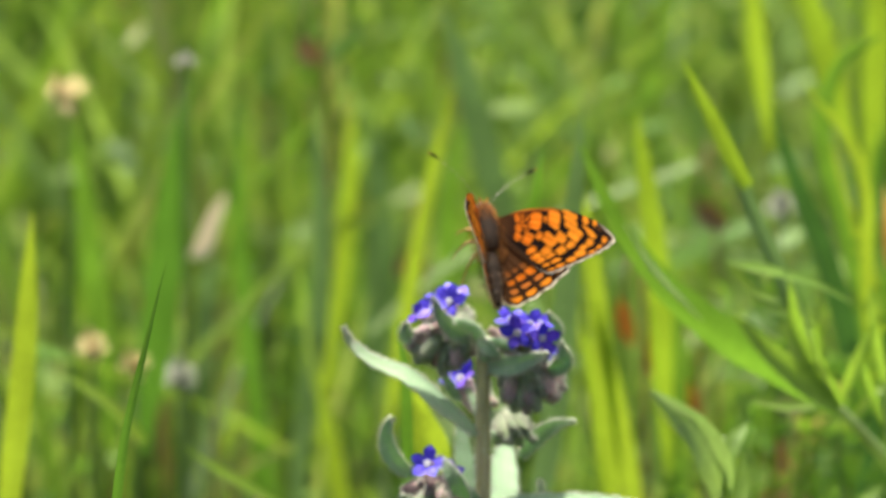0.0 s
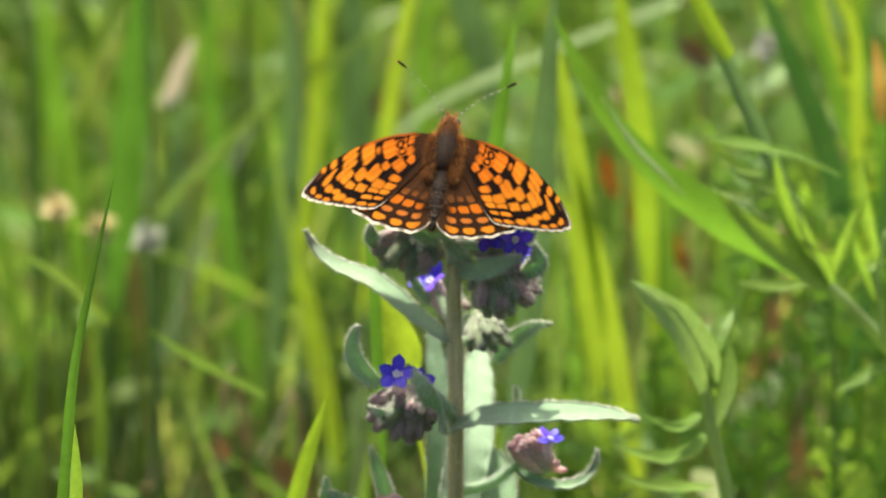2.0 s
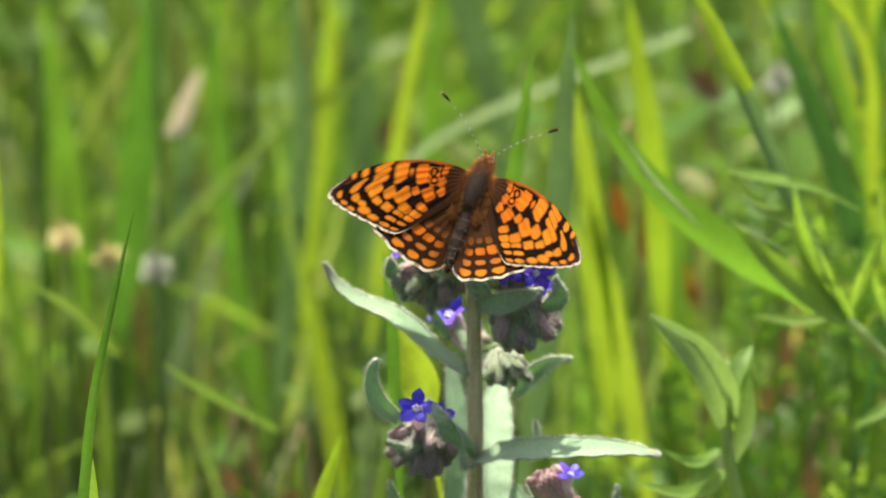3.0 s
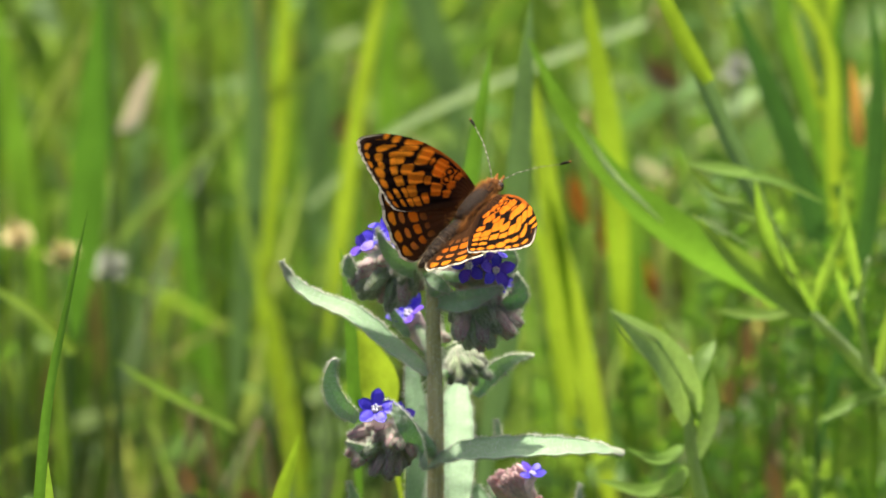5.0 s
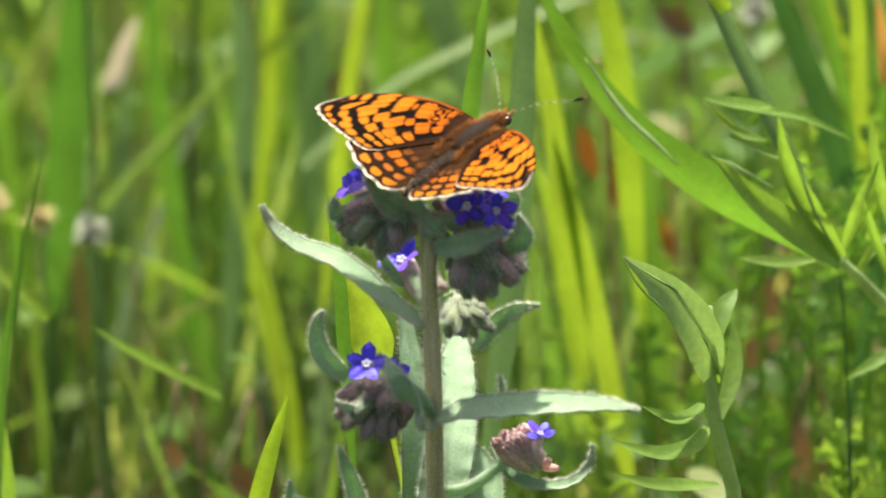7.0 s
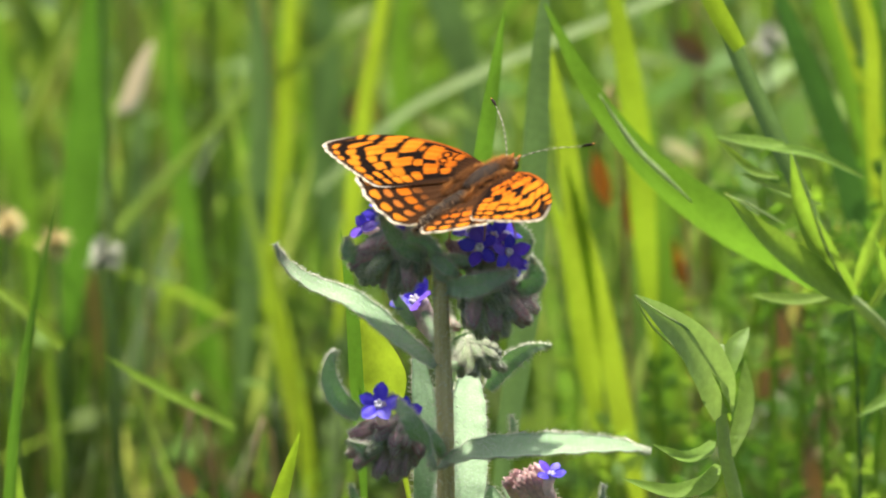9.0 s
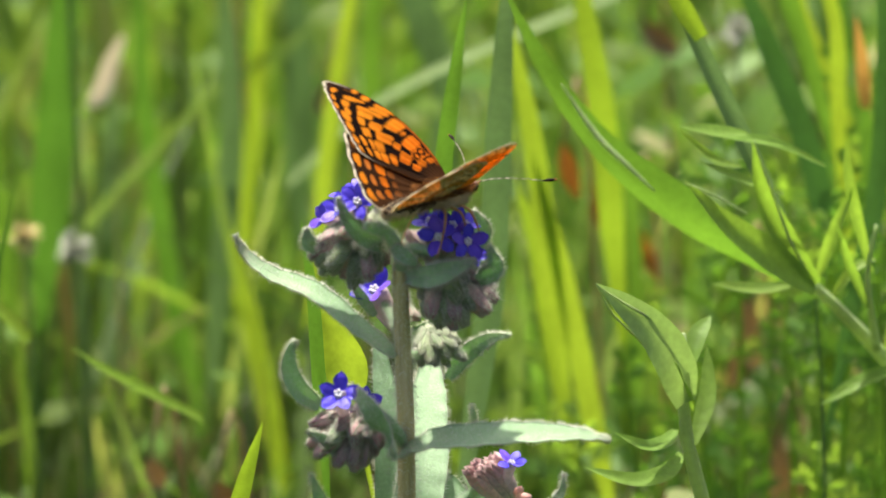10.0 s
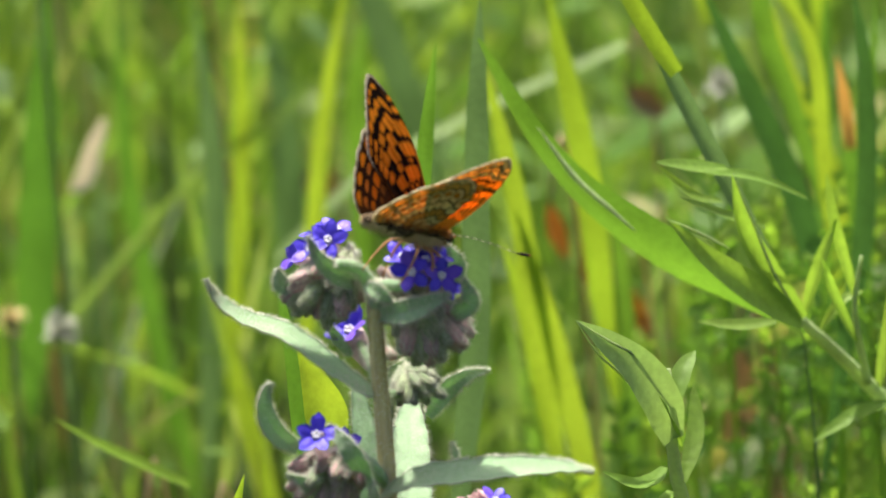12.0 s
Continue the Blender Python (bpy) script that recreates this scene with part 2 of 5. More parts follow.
LEAF = [0.35, 0.8, 1.0, 0.92, 0.65, 0.05]
BLADE = [0.75, 1.0, 1.0, 0.85, 0.5, 0.03]
STRAP = [0.9, 1.0, 1.0, 1.0, 1.0, 0.9]


def leaf(points, width, profile=LEAF, face=(0, -1, 0.35), fold=0.25, twist=0.0, thick=0.0, n=18, cols=4, wave=0.0, seed=0):
    """A leaf along a midrib: width across, fold lifts its edges, twist in degrees from foot to tip, wave ripples the edge."""
    rng = random.Random(seed)
    line = spline(points, n)
    tan = unit(np.gradient(line, axis=0))
    wide = np.interp(np.linspace(0, 1, n + 1), np.linspace(0, 1, len(profile)), profile) * width / 2
    face = np.array(face, float)
    verts, faces = [], []
    ph = rng.random() * 6
    for layer in ((0, 1) if thick else (0,)):
        for i in range(n + 1):
            side = unit(np.cross(tan[i], face))
            norm = np.cross(side, tan[i])
            a = radians(twist) * (i / n - 0.3)
            side, norm = side * math.cos(a) + norm * math.sin(a), norm * math.cos(a) - side * math.sin(a)
            for c in range(cols + 1):
                s = 2 * c / cols - 1
                lift = fold * abs(s) * wide[i] + wave * width * s * s * math.sin(i * 1.15 + ph + s)
                verts.append(line[i] + side * s * wide[i] + norm * (lift - layer * thick * (1 - 0.6 * s * s)))
    m = (n + 1) * (cols + 1)
    for i in range(n):
        for c in range(cols):
            a = i * (cols + 1) + c
            q = (a, a + 1, a + cols + 2, a + cols + 1)
            faces.append(q)
            if thick:
                faces.append(tuple(m + v for v in reversed(q)))
    if thick:
        rim = [i * (cols + 1) for i in range(n + 1)] + [n * (cols + 1) + c for c in range(1, cols + 1)]
        rim += [i * (cols + 1) + cols for i in range(n - 1, -1, -1)] + [c for c in range(cols - 1, 0, -1)]
        for a, b in zip(rim, rim[1:] + rim[:1]):
            faces.append((a, a + m, b + m, b))
    return verts, faces


def hairs(roots, outs, length, seed, radius=0.028):
    """Fine hairs: one slim three-sided spike each."""
    rng = random.Random(seed)
    verts, faces = [], []
    for p, o in zip(roots, outs):
        d = unit(o + np.array([rng.gauss(0, 0.35) for _ in range(3)]))
        e1 = unit(np.cross(d, (0.3, 0.5, 0.8)))
        e2 = np.cross(d, e1)
        k = len(verts)
        L = length * rng.uniform(0.5, 1.25)
        bend = np.array((0, 0, -0.15 * L))
        verts += [p + e1 * radius, p - e1 * radius * 0.5 + e2 * radius * 0.87, p - e1 * radius * 0.5 - e2 * radius * 0.87, p + d * L + bend]
        faces += [(k, k + 1, k + 3), (k + 1, k + 2, k + 3), (k + 2, k, k + 3)]
    return verts, faces


def fuzz(shape, count, length, seed, radius=0.028, above=None):
    """Hairs spread over a shape's faces."""
    rng = random.Random(seed)
    v = np.array(shape[0])
    roots, outs = [], []
    for _ in range(count):
        f = rng.choice(shape[1])
        if above is not None and v[f[0]][2] < above:
            continue
        a, b = rng.random(), rng.random()
        q = (f[0], f[1], f[2], f[3] if len(f) > 3 else f[2])
        p = (v[q[0]] * (1 - a) + v[q[1]] * a) * (1 - b) + (v[q[3]] * (1 - a) + v[q[2]] * a) * b
        nrm = unit(np.cross(v[f[1]] - v[f[0]], v[f[2]] - v[f[0]]))
        roots.append(p)
        outs.append(nrm)
    return hairs(roots, outs, length, seed + 1, radius)


def margin(shape, n, cols, count, length=0.75, seed=3):
    """Hairs that stand out from both edges of a leaf."""
    rng = random.Random(seed)
    v = np.array(shape[0])
    roots, outs = [], []
    for _ in range(count):
        i, b = rng.randrange(n), rng.random()
        edge, other = (0, cols) if rng.random() < 0.5 else (cols, 0)
        p, q = (v[i * (cols + 1) + e] * (1 - b) + v[(i + 1) * (cols + 1) + e] * b for e in (edge, other))
        roots.append(p)
        outs.append(unit(p - q) + np.array((0, 0, 0.3)))
    return hairs(roots, outs, length, seed, 0.032)


def metres(shape, up=450.0):
    v = np.array(shape[0], float)
    v[:, 2] += up
    return v * 0.001, shape[1]


def jit(*k):
    """A fixed pseudo-random number from 0 to 1."""
    return math.sin(sum(a * b for a, b in zip(k, (12.99, 78.23, 37.7, 5.3)))) * 43758.5453 % 1.0


# ---- ground ----
def build_ground():
    n = 90
    s = np.linspace(-1, 1, n + 1)
    g = np.sign(s) * (np.abs(s) ** 4 * 120 + np.abs(s) * 2.5)
    verts, faces = [], []
    for y in g:
        for x in g:
            h = 0.012 * noise.noise((x * 6, y * 6, 0)) + 0.006 * noise.noise((x * 25, y * 25, 3)) if max(abs(x), abs(y)) < 12 else 0
            verts.append((x, y, h))
    for j in range(n):
        for i in range(n):
            a = j * (n + 1) + i
            faces.append((a, a + 1, a + n + 2, a + n + 1))
    tagged(part("ground", (verts, faces), M_GROUND), "dark mossy meadow soil under tall grass", "ground", kind="structure")


build_ground()


# ---- the meadow's uncounted grass ----
def meadow(name, label, count, xs, ys, heights, widths, seed, free=None, lean_by=0.16, material=None, blur=0.0):
    rng = random.Random(seed)
    verts, faces = [], []
    seg = 7 if count < 3000 else 4
    for _ in range(count):
        for _try in range(40):
            x, y = rng.uniform(*xs) + rng.gauss(0, blur), rng.uniform(*ys) + abs(rng.gauss(0, blur))
            if free is None or free(x, y):
                break
        h, w = rng.uniform(*heights), rng.uniform(*widths)
        lean, az, face = rng.gauss(0.0, lean_by) + 0.05, rng.uniform(0, 6.283), rng.uniform(0, 6.283)
        droop = rng.uniform(0.0, 0.35) * h
        k = len(verts)
        dx, dy = math.cos(az), math.sin(az)
        tw = rng.uniform(-1.5, 1.5)
        for i in range(seg + 1):
            u = i / seg
            out = h * (lean * u) + droop * u ** 3
            c = np.array((x + dx * out, y + dy * out, h * u - droop * 0.5 * u ** 4 - 0.005))
            a = face + tw * u
            sx, sy = math.cos(a), math.sin(a)
            ww = w * (0.8 + 0.4 * u if u < 0.5 else 1.0 - (2 * u - 1) ** 2.2 * 0.97) / 2
            verts += [c + (sx * ww, sy * ww, 0), c + (-sy * ww * 0.35, sx * ww * 0.35, 0), c - (sx * ww, sy * ww, 0)]
        for i in range(seg):
            a = k + i * 3
            faces += [(a, a + 1, a + 4, a + 3), (a + 1, a + 2, a + 5, a + 4)]
    tagged(part(name, (verts, faces), material or M_GRASS), label, "grass", kind="stuff")


def beside_view(x, y):
    return not (abs(x) < 0.16 and y < 0.09)


def beyond(x, y):
    return math.hypot(x, y) > 2.0


def outer(x, y):
    return not (-0.3 < x < 0.34 and -1.3 < y < 1.3) and math.hypot(x, y + 0.9) > 0.35


meadow("meadow_grass", "tall green meadow grass in sunlight behind the flower", 300, (-0.3, 0.34), (0.5, 1.6), (0.22, 0.4), (0.003, 0.0075), 3, blur=0.07)
meadow("leaning_grass", "slender grass blades leaning every way in the meadow", 1500, (-0.3, 0.34), (0.32, 1.3), (0.15, 0.38), (0.0015, 0.0055), 114, lean_by=0.6, blur=0.07)
# two added stands of darkened sedge give the shade low in the grass
meadow("sedge", "dark slender sedge leaves in the shade behind the flower", 800, (-0.26, 0.3), (0.22, 0.6), (0.16, 0.34), (0.0015, 0.005), 24, lean_by=0.4, material=M_SHADE_SEDGE)
meadow("sedge_tuft", "dark sedge tuft in the shade among the grass", 2300, (-0.17, -0.035), (0.2, 0.5), (0.14, 0.305), (0.002, 0.006), 34, lean_by=0.3, material=M_SHADE_SEDGE)
meadow("undergrowth", "low tangled green undergrowth between the grass", 1500, (-0.3, 0.34), (0.12, 1.5), (0.06, 0.26), (0.002, 0.008), 4, lean_by=0.5, blur=0.07)
meadow("foot_grass", "short green sunlit grass about the foot of the flower", 2200, (-0.5, 0.5), (-1.3, 0.12), (0.08, 0.3), (0.003, 0.006), 5, lean_by=0.35)
meadow("outer_grass", "tall green meadow grass all about", 9000, (-2.4, 2.4), (-2.8, 3.6), (0.2, 0.5), (0.005, 0.011), 6, outer, lean_by=0.3, blur=0.45)
meadow("far_grass", "meadow grass stretching away on all sides", 19000, (-9, 9), (-9, 9), (0.25, 0.6), (0.012, 0.03), 7, beyond, lean_by=0.35)


def herbs():
    """Small oval leaves of low herbs, turned every way, on no stem that one could make out."""
    rng = random.Random(44)
    verts, faces = [], []
    for _ in range(2600):
        y = rng.uniform(0.16, 0.9)
        left = rng.random() < 0.25
        p = np.array((rng.uniform(-0.2 - 0.1 * y, -0.01) if left else rng.uniform(-0.01, 0.22 + 0.1 * y), y, rng.uniform(0.03, 0.33 - 0.12 * rng.random())))
        d = unit(np.array((rng.gauss(0, 1), rng.gauss(0, 0.7), rng.gauss(0.4, 0.6))))
        L, w = rng.uniform(0.006, 0.02), rng.uniform(0.2, 0.5)
        side = unit(np.cross(d, (rng.gauss(0, 0.5), -0.5, 0.8))) * L * w / 2
        k = len(verts)
        droop = np.array((0, 0, -0.15 * L))
        verts += [p, p + d * L * 0.3 + side, p + d * L * 0.3 - side, p + d * L * 0.7 + side * 0.8 + droop * 0.5, p + d * L * 0.7 - side * 0.8 + droop * 0.5, p + d * L + droop]
        faces += [(k, k + 1, k + 2), (k + 2, k + 1, k + 3, k + 4), (k + 4, k + 3, k + 5)]
    tagged(part("herb_leaves", (verts, faces), M_GRASS), "small oval leaves of low herbs between the grass", "herbs", kind="stuff")


herbs()


# ---- single grass blades and leaves behind the flower ----
def blade(points, width, material, label, name="grass_blade", category="grass blade", group="grass blades", grow=True, **how):
    """One grass leaf as a thing; with grow, its blade runs on down and narrows into a stalk that stands in the ground."""
    pts = [np.array(p, float) for p in points]
    ob = thing(name, label, category, group)
    how.setdefault("n", 26)
    if grow:
        a, b = pts[0], pts[1]
        foot = a + unit(a - b) * 22.0
        foot[2] = min(foot[2], a[2] - 18)
        drop = foot - a
        low = np.array((foot[0] + drop[0] * 0.5, foot[1] + 8, -453.0))
        mid = (low + foot) / 2 + (drop[0] * 0.2, -3, 0)
        part("stalk", metres(tube([low, mid, foot + (0, 0.3, 0), foot - drop * 0.25 + (0, 0.3, 0)], [0.16 * width, 0.13 * width, 0.11 * width, 0.03 * width], 6, 20)), material, ob)
        pts = [foot] + pts
        how.setdefault("profile", [0.3, 0.55, 0.85, 1, 1, 0.95, 0.8, 0.5, 0.04])
    how.setdefault("profile", BLADE)
    part("blade", metres(leaf(pts, width, **how)), material, ob)
    return ob


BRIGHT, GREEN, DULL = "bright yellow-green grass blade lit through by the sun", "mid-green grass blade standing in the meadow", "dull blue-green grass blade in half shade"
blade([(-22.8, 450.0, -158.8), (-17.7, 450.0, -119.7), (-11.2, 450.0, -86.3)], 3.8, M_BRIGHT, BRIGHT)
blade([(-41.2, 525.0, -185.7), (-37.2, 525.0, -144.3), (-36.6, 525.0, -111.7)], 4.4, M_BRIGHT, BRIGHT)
blade([(-54.6, 570.0, -245.4), (-60.9, 570.0, -206.1), (-65.1, 570.0, -167.5), (-65.5, 570.0, -126.8)], 5.2, M_GREEN, BRIGHT)
blade([(-79.9, 450.0, -158.8), (-76.2, 450.0, -123.6), (-72.4, 450.0, -86.3)], 8.5, M_GREEN, "broad mid-green grass blade", twist=25)
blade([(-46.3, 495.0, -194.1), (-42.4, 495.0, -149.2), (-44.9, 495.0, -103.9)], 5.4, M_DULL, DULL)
blade([(-33.1, 450.0, -204.2), (-37.3, 450.0, -180.0), (-41.2, 450.0, -157.5)], 4.7, M_BRIGHT, BRIGHT)
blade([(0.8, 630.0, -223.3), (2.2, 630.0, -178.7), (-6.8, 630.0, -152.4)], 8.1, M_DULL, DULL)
blade([(1.0, 120.0, -54.6), (3.9, 120.0, -26.0), (5.7, 120.0, -12.4), (7.3, 120.0, -1.4)], 2.9, M_GREEN, "slim upright mid-green grass blade with a sharp tip")
blade([(8.2, 160.0, -86.1), (11.2, 160.0, -63.3), (12.3, 160.0, -41.8), (13.6, 160.0, -18.5), (14.4, 160.0, -6.5)], 4.6, M_DULL, DULL)
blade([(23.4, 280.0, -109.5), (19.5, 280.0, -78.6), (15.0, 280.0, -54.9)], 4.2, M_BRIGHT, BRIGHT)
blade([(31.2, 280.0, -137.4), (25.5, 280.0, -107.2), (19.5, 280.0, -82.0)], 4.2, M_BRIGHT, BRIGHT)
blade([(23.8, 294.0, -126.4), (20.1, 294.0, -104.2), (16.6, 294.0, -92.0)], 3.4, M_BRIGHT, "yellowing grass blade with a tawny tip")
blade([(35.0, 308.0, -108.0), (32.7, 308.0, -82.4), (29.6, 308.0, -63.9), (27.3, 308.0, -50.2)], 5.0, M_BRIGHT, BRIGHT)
blade([(41.3, 390.0, -165.2), (40.7, 390.0, -134.9), (38.3, 390.0, -109.9)], 4.6, M_GREEN, GREEN)
blade([(52.9, 139.0, -35.5), (47.7, 139.0, -24.1), (42.5, 139.0, -12.7), (36.9, 139.0, -0.0)], 3.0, M_DULL, "dark grass blade folded along its midrib", fold=0.7)
blade([(44.0, 136.0, -13.2), (41.1, 136.0, -8.4), (36.3, 136.0, 0.9), (31.1, 136.0, 10.6)], 3.0, M_BRIGHT, "bright yellow-green grass blade with a pale bent tip", grow=False)
blade([(74.1, 280.0, -100.3), (68.9, 280.0, -79.7), (61.5, 280.0, -60.5), (53.8, 280.0, -41.6)], 4.8, M_DEEP, "broad dark green grass blade leaning over", twist=20)
blade([(74.3, 230.0, -95.5), (78.7, 230.0, -70.3), (79.2, 230.0, -41.1), (77.4, 230.0, -28.3)], 3.6, M_DEEP, "broad dark green grass blade leaning over")
blade([(81.9, 294.0, -142.9), (83.0, 294.0, -94.9), (86.2, 294.0, -48.1)], 3.2, M_GREEN, GREEN)
blade([(81.0, 390.0, -124.8), (82.2, 390.0, -100.0), (82.9, 390.0, -75.5)], 3.4, M_GREEN, GREEN)
blade([(84.1, 375.0, -149.5), (84.0, 375.0, -117.1), (73.5, 375.0, -85.4), (71.0, 375.0, -73.3)], 3.6, M_BRIGHT, BRIGHT)
blade([(79.8, 280.0, -74.1), (79.0, 280.0, -65.0), (77.7, 280.0, -56.6)], 2.4, M_RUST, "rust-orange dying grass tip among green blades", grow=False)
blade([(80.7, 282.0, -88.4), (79.8, 282.0, -74.7), (78.6, 282.0, -61.2)], 2.8, M_GREEN, GREEN)
blade([(-10.7, 495.0, -145.8), (15.4, 495.0, -132.4), (46.4, 495.0, -119.1)], 3.4, M_PALE, "pale leaning grass stalk", grow=True, profile=STRAP, face=(0.1, -0.3, 0.95))
blade([(-38.3, 210.0, -105.8), (-46.2, 205.0, -99.3), (-53.6, 202.0, -93.8), (-60.0, 200.0, -88.5)], 2.6, M_BRIGHT, "bright grass blade lying aslant", grow=False, face=(0.1, -0.5, 0.85))
blade([(-69.6, 240.0, -102.6), (-76.7, 240.0, -94.8), (-86.0, 240.0, -88.7)], 2.8, M_BRIGHT, "bright grass blade lying aslant", grow=False, face=(0.1, -0.5, 0.85))
blade([(-59.6, -55.0, -36.1), (-57.4, -55.0, -15.9), (-55.5, -55.0, 3.1), (-52.6, -55.0, 17.8), (-49.6, -55.0, 31.8)], 1.6, M_GREEN, "slender sharp-tipped grass blade standing close to the flower", twist=60)
blade([(-56.6, -50.0, -28.1), (-55.9, -50.0, -17.9), (-56.0, -50.0, -7.9)], 2.2, M_WEED, "short bright grass blade at the foot of another")
blade([(-28.4, 55.0, -65.2), (-25.8, 55.0, -54.8), (-22.9, 55.0, -45.0)], 2.9, M_BRIGHT, BRIGHT)
blade([(-9.3, 45.0, -38.7), (-10.5, 45.0, -32.2), (-12.4, 45.0, -26.7), (-15.3, 45.0, -18.5)], 6.6, M_BRIGHT, "broad bright leaf glowing behind the flower", fold=0.5, wave=0.04, profile=[0.1, 0.1, 0.12, 0.2, 0.6, 0.95, 0.85, 0.6, 0.35, 0.04])
blade([(-14.3, 40.0, -32.2), (-15.0, 40.0, -19.4), (-16.5, 40.0, -8.3)], 2.0, M_GREEN, "thin grass blade behind the flower")
blade([(-75.5, 525.0, -155.9), (-72.8, 525.0, -153.9), (-70.1, 525.0, -147.0), (-67.0, 525.0, -139.5)], 4.1, M_DRY, "dry straw-coloured bent grass leaf", grow=False, profile=[0.3, 1, 1, 0.8, 0.3])
blade([(-99.4, 570.0, -201.8), (-102.8, 570.0, -170.4), (-107.3, 570.0, -133.8)], 6.3, M_GREEN, GREEN)
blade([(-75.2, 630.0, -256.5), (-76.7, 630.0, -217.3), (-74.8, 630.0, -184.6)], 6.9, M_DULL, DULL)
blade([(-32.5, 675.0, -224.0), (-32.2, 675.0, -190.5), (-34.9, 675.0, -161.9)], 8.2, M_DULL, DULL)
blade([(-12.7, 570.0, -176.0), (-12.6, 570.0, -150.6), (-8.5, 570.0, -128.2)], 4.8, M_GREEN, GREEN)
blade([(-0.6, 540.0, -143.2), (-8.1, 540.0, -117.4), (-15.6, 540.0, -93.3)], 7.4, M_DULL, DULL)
blade([(-88.9, 150.0, -79.4), (-86.4, 150.0, -50.9), (-85.4, 150.0, -26.0)], 4.7, M_BRIGHT, BRIGHT)


blade([(71.1, 300.0, -73.6), (65.6, 300.0, -53.1), (68.4, 300.0, -37.4), (77.9, 300.0, -29.9)], 3.6, M_GREEN, "broad leaf bent over in the sun", fold=0.4)
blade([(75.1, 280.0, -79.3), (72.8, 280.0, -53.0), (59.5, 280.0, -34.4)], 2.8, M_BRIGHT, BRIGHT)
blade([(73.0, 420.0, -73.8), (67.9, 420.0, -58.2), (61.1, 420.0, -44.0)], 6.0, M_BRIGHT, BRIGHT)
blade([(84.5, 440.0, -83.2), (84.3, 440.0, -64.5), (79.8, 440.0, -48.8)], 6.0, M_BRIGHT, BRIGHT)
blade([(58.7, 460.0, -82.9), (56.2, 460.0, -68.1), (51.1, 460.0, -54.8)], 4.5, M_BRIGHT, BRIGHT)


def flower_head(place, size, material, label, seed):
    """A withered small flower head on a stalk among the grass: a tuft of short florets."""
    rng = random.Random(seed)
    p = np.array(place, float)
    head = thing("flower_head", label, "flower", "withered flower heads", at=mm(p))
    one = leaf([(0, 0, 0), (0.1, 0, 0.5), (0, 0, 1.0)], 0.35, n=4, cols=2)
    me = mesh_of("floret", np.array(one[0]) * size * 0.001, one[1], material)
    for _ in range(40):
        d = Vector((rng.gauss(0, 1), rng.gauss(0, 1), rng.gauss(0.5, 0.8)))
        fl = part("floret", me, material, head)
        fl.matrix_basis = d.to_track_quat("Z", "Y").to_matrix().to_4x4() @ Matrix.Scale(rng.uniform(0.8, 1.15), 4)
    stalk = tube([(0, 0, -1), (2, 3, -120), (0, 6, -450 - p[2])], [0.5, 0.7, 0.9], 6)
    part("stalk", (np.array(stalk[0]) * 0.001, stalk[1]), M_PALE, head)


flower_head((-91.1, 400.0, -137.8), 4.5, M_HEADTAN, "withered yellow flower head among the grass", 1)
flower_head((-81.1, 400.0, -141.6), 4.0, M_HEADTAN, "withered yellow flower head among the grass", 2)
flower_head((-69.8, 380.0, -136.9), 4.5, M_HEADWHITE, "dull white flower head among the grass", 3)
flower_head((63.1, 420.0, -105.4), 4.0, M_HEADWHITE, "dull white flower head among the grass", 4)
flower_head((-71.1, 400.0, -70.2), 3.0, M_HEADWHITE, "dull white flower head among the grass", 5)
flower_head((-101.0, 450.0, -93.3), 6.0, M_HEADTAN, "withered yellow flower head among the grass", 6)


def dead_leaf(top, foot_dx, length, width, material=M_LITTER, label="withered brown leaf hanging in the grass"):
    """A limp withered leaf that hangs from its own stalk."""
    p = np.array(top, float)
    ob = thing("dead_leaf", label, "dead leaf", "dead leaves")
    blade_shape = leaf([p, p + (foot_dx * 0.4, 1, -length * 0.5), p + (foot_dx, 2, -length)], width, [0.2, 0.8, 1, 0.7, 0.2], fold=0.5, wave=0.05, thick=0.2, seed=int(length * 7))
    part("leaf", metres(blade_shape), material, ob)
    part("stalk", metres(tube([p + (0, 0.3, 0), p + (3, 5, 12), p + (8, 14, -60), p + (10, 20, -452 - p[2])], [0.4, 0.5, 0.6, 0.8], 6, 16)), M_LITTER, ob)


dead_leaf((60.4, 330.0, -127.9), 3, 16, 5)
dead_leaf((64.0, 360.0, -143.9), -4, 18, 6)
dead_leaf((-50.9, 280.0, -141.0), 2, 7, 4)
dead_leaf((47.3, 520.0, -135.8), 8, 8, 6)
dead_leaf((65.7, 300.0, -147.7), 3, 14, 7)
dead_leaf((27.1, 380.0, -115.2), 3, 12, 4.0, M_RUST, "rust-orange dying leaf in the grass")
dead_leaf((33.3, 380.0, -123.2), 4, 13, 4.5, M_RUST, "rust-orange dying leaf in the grass")
dead_leaf((41.3, 400.0, -138.4), 5, 13, 4.5, M_RUST, "rust-orange dying leaf in the grass")
dead_leaf((-23.9, 600.0, -176.1), 3, 10, 8)
dead_leaf((-49.1, 520.0, -97.2), 4, 8, 6)
dead_leaf((-39.4, 300.0, -153.7), 3, 8, 5)


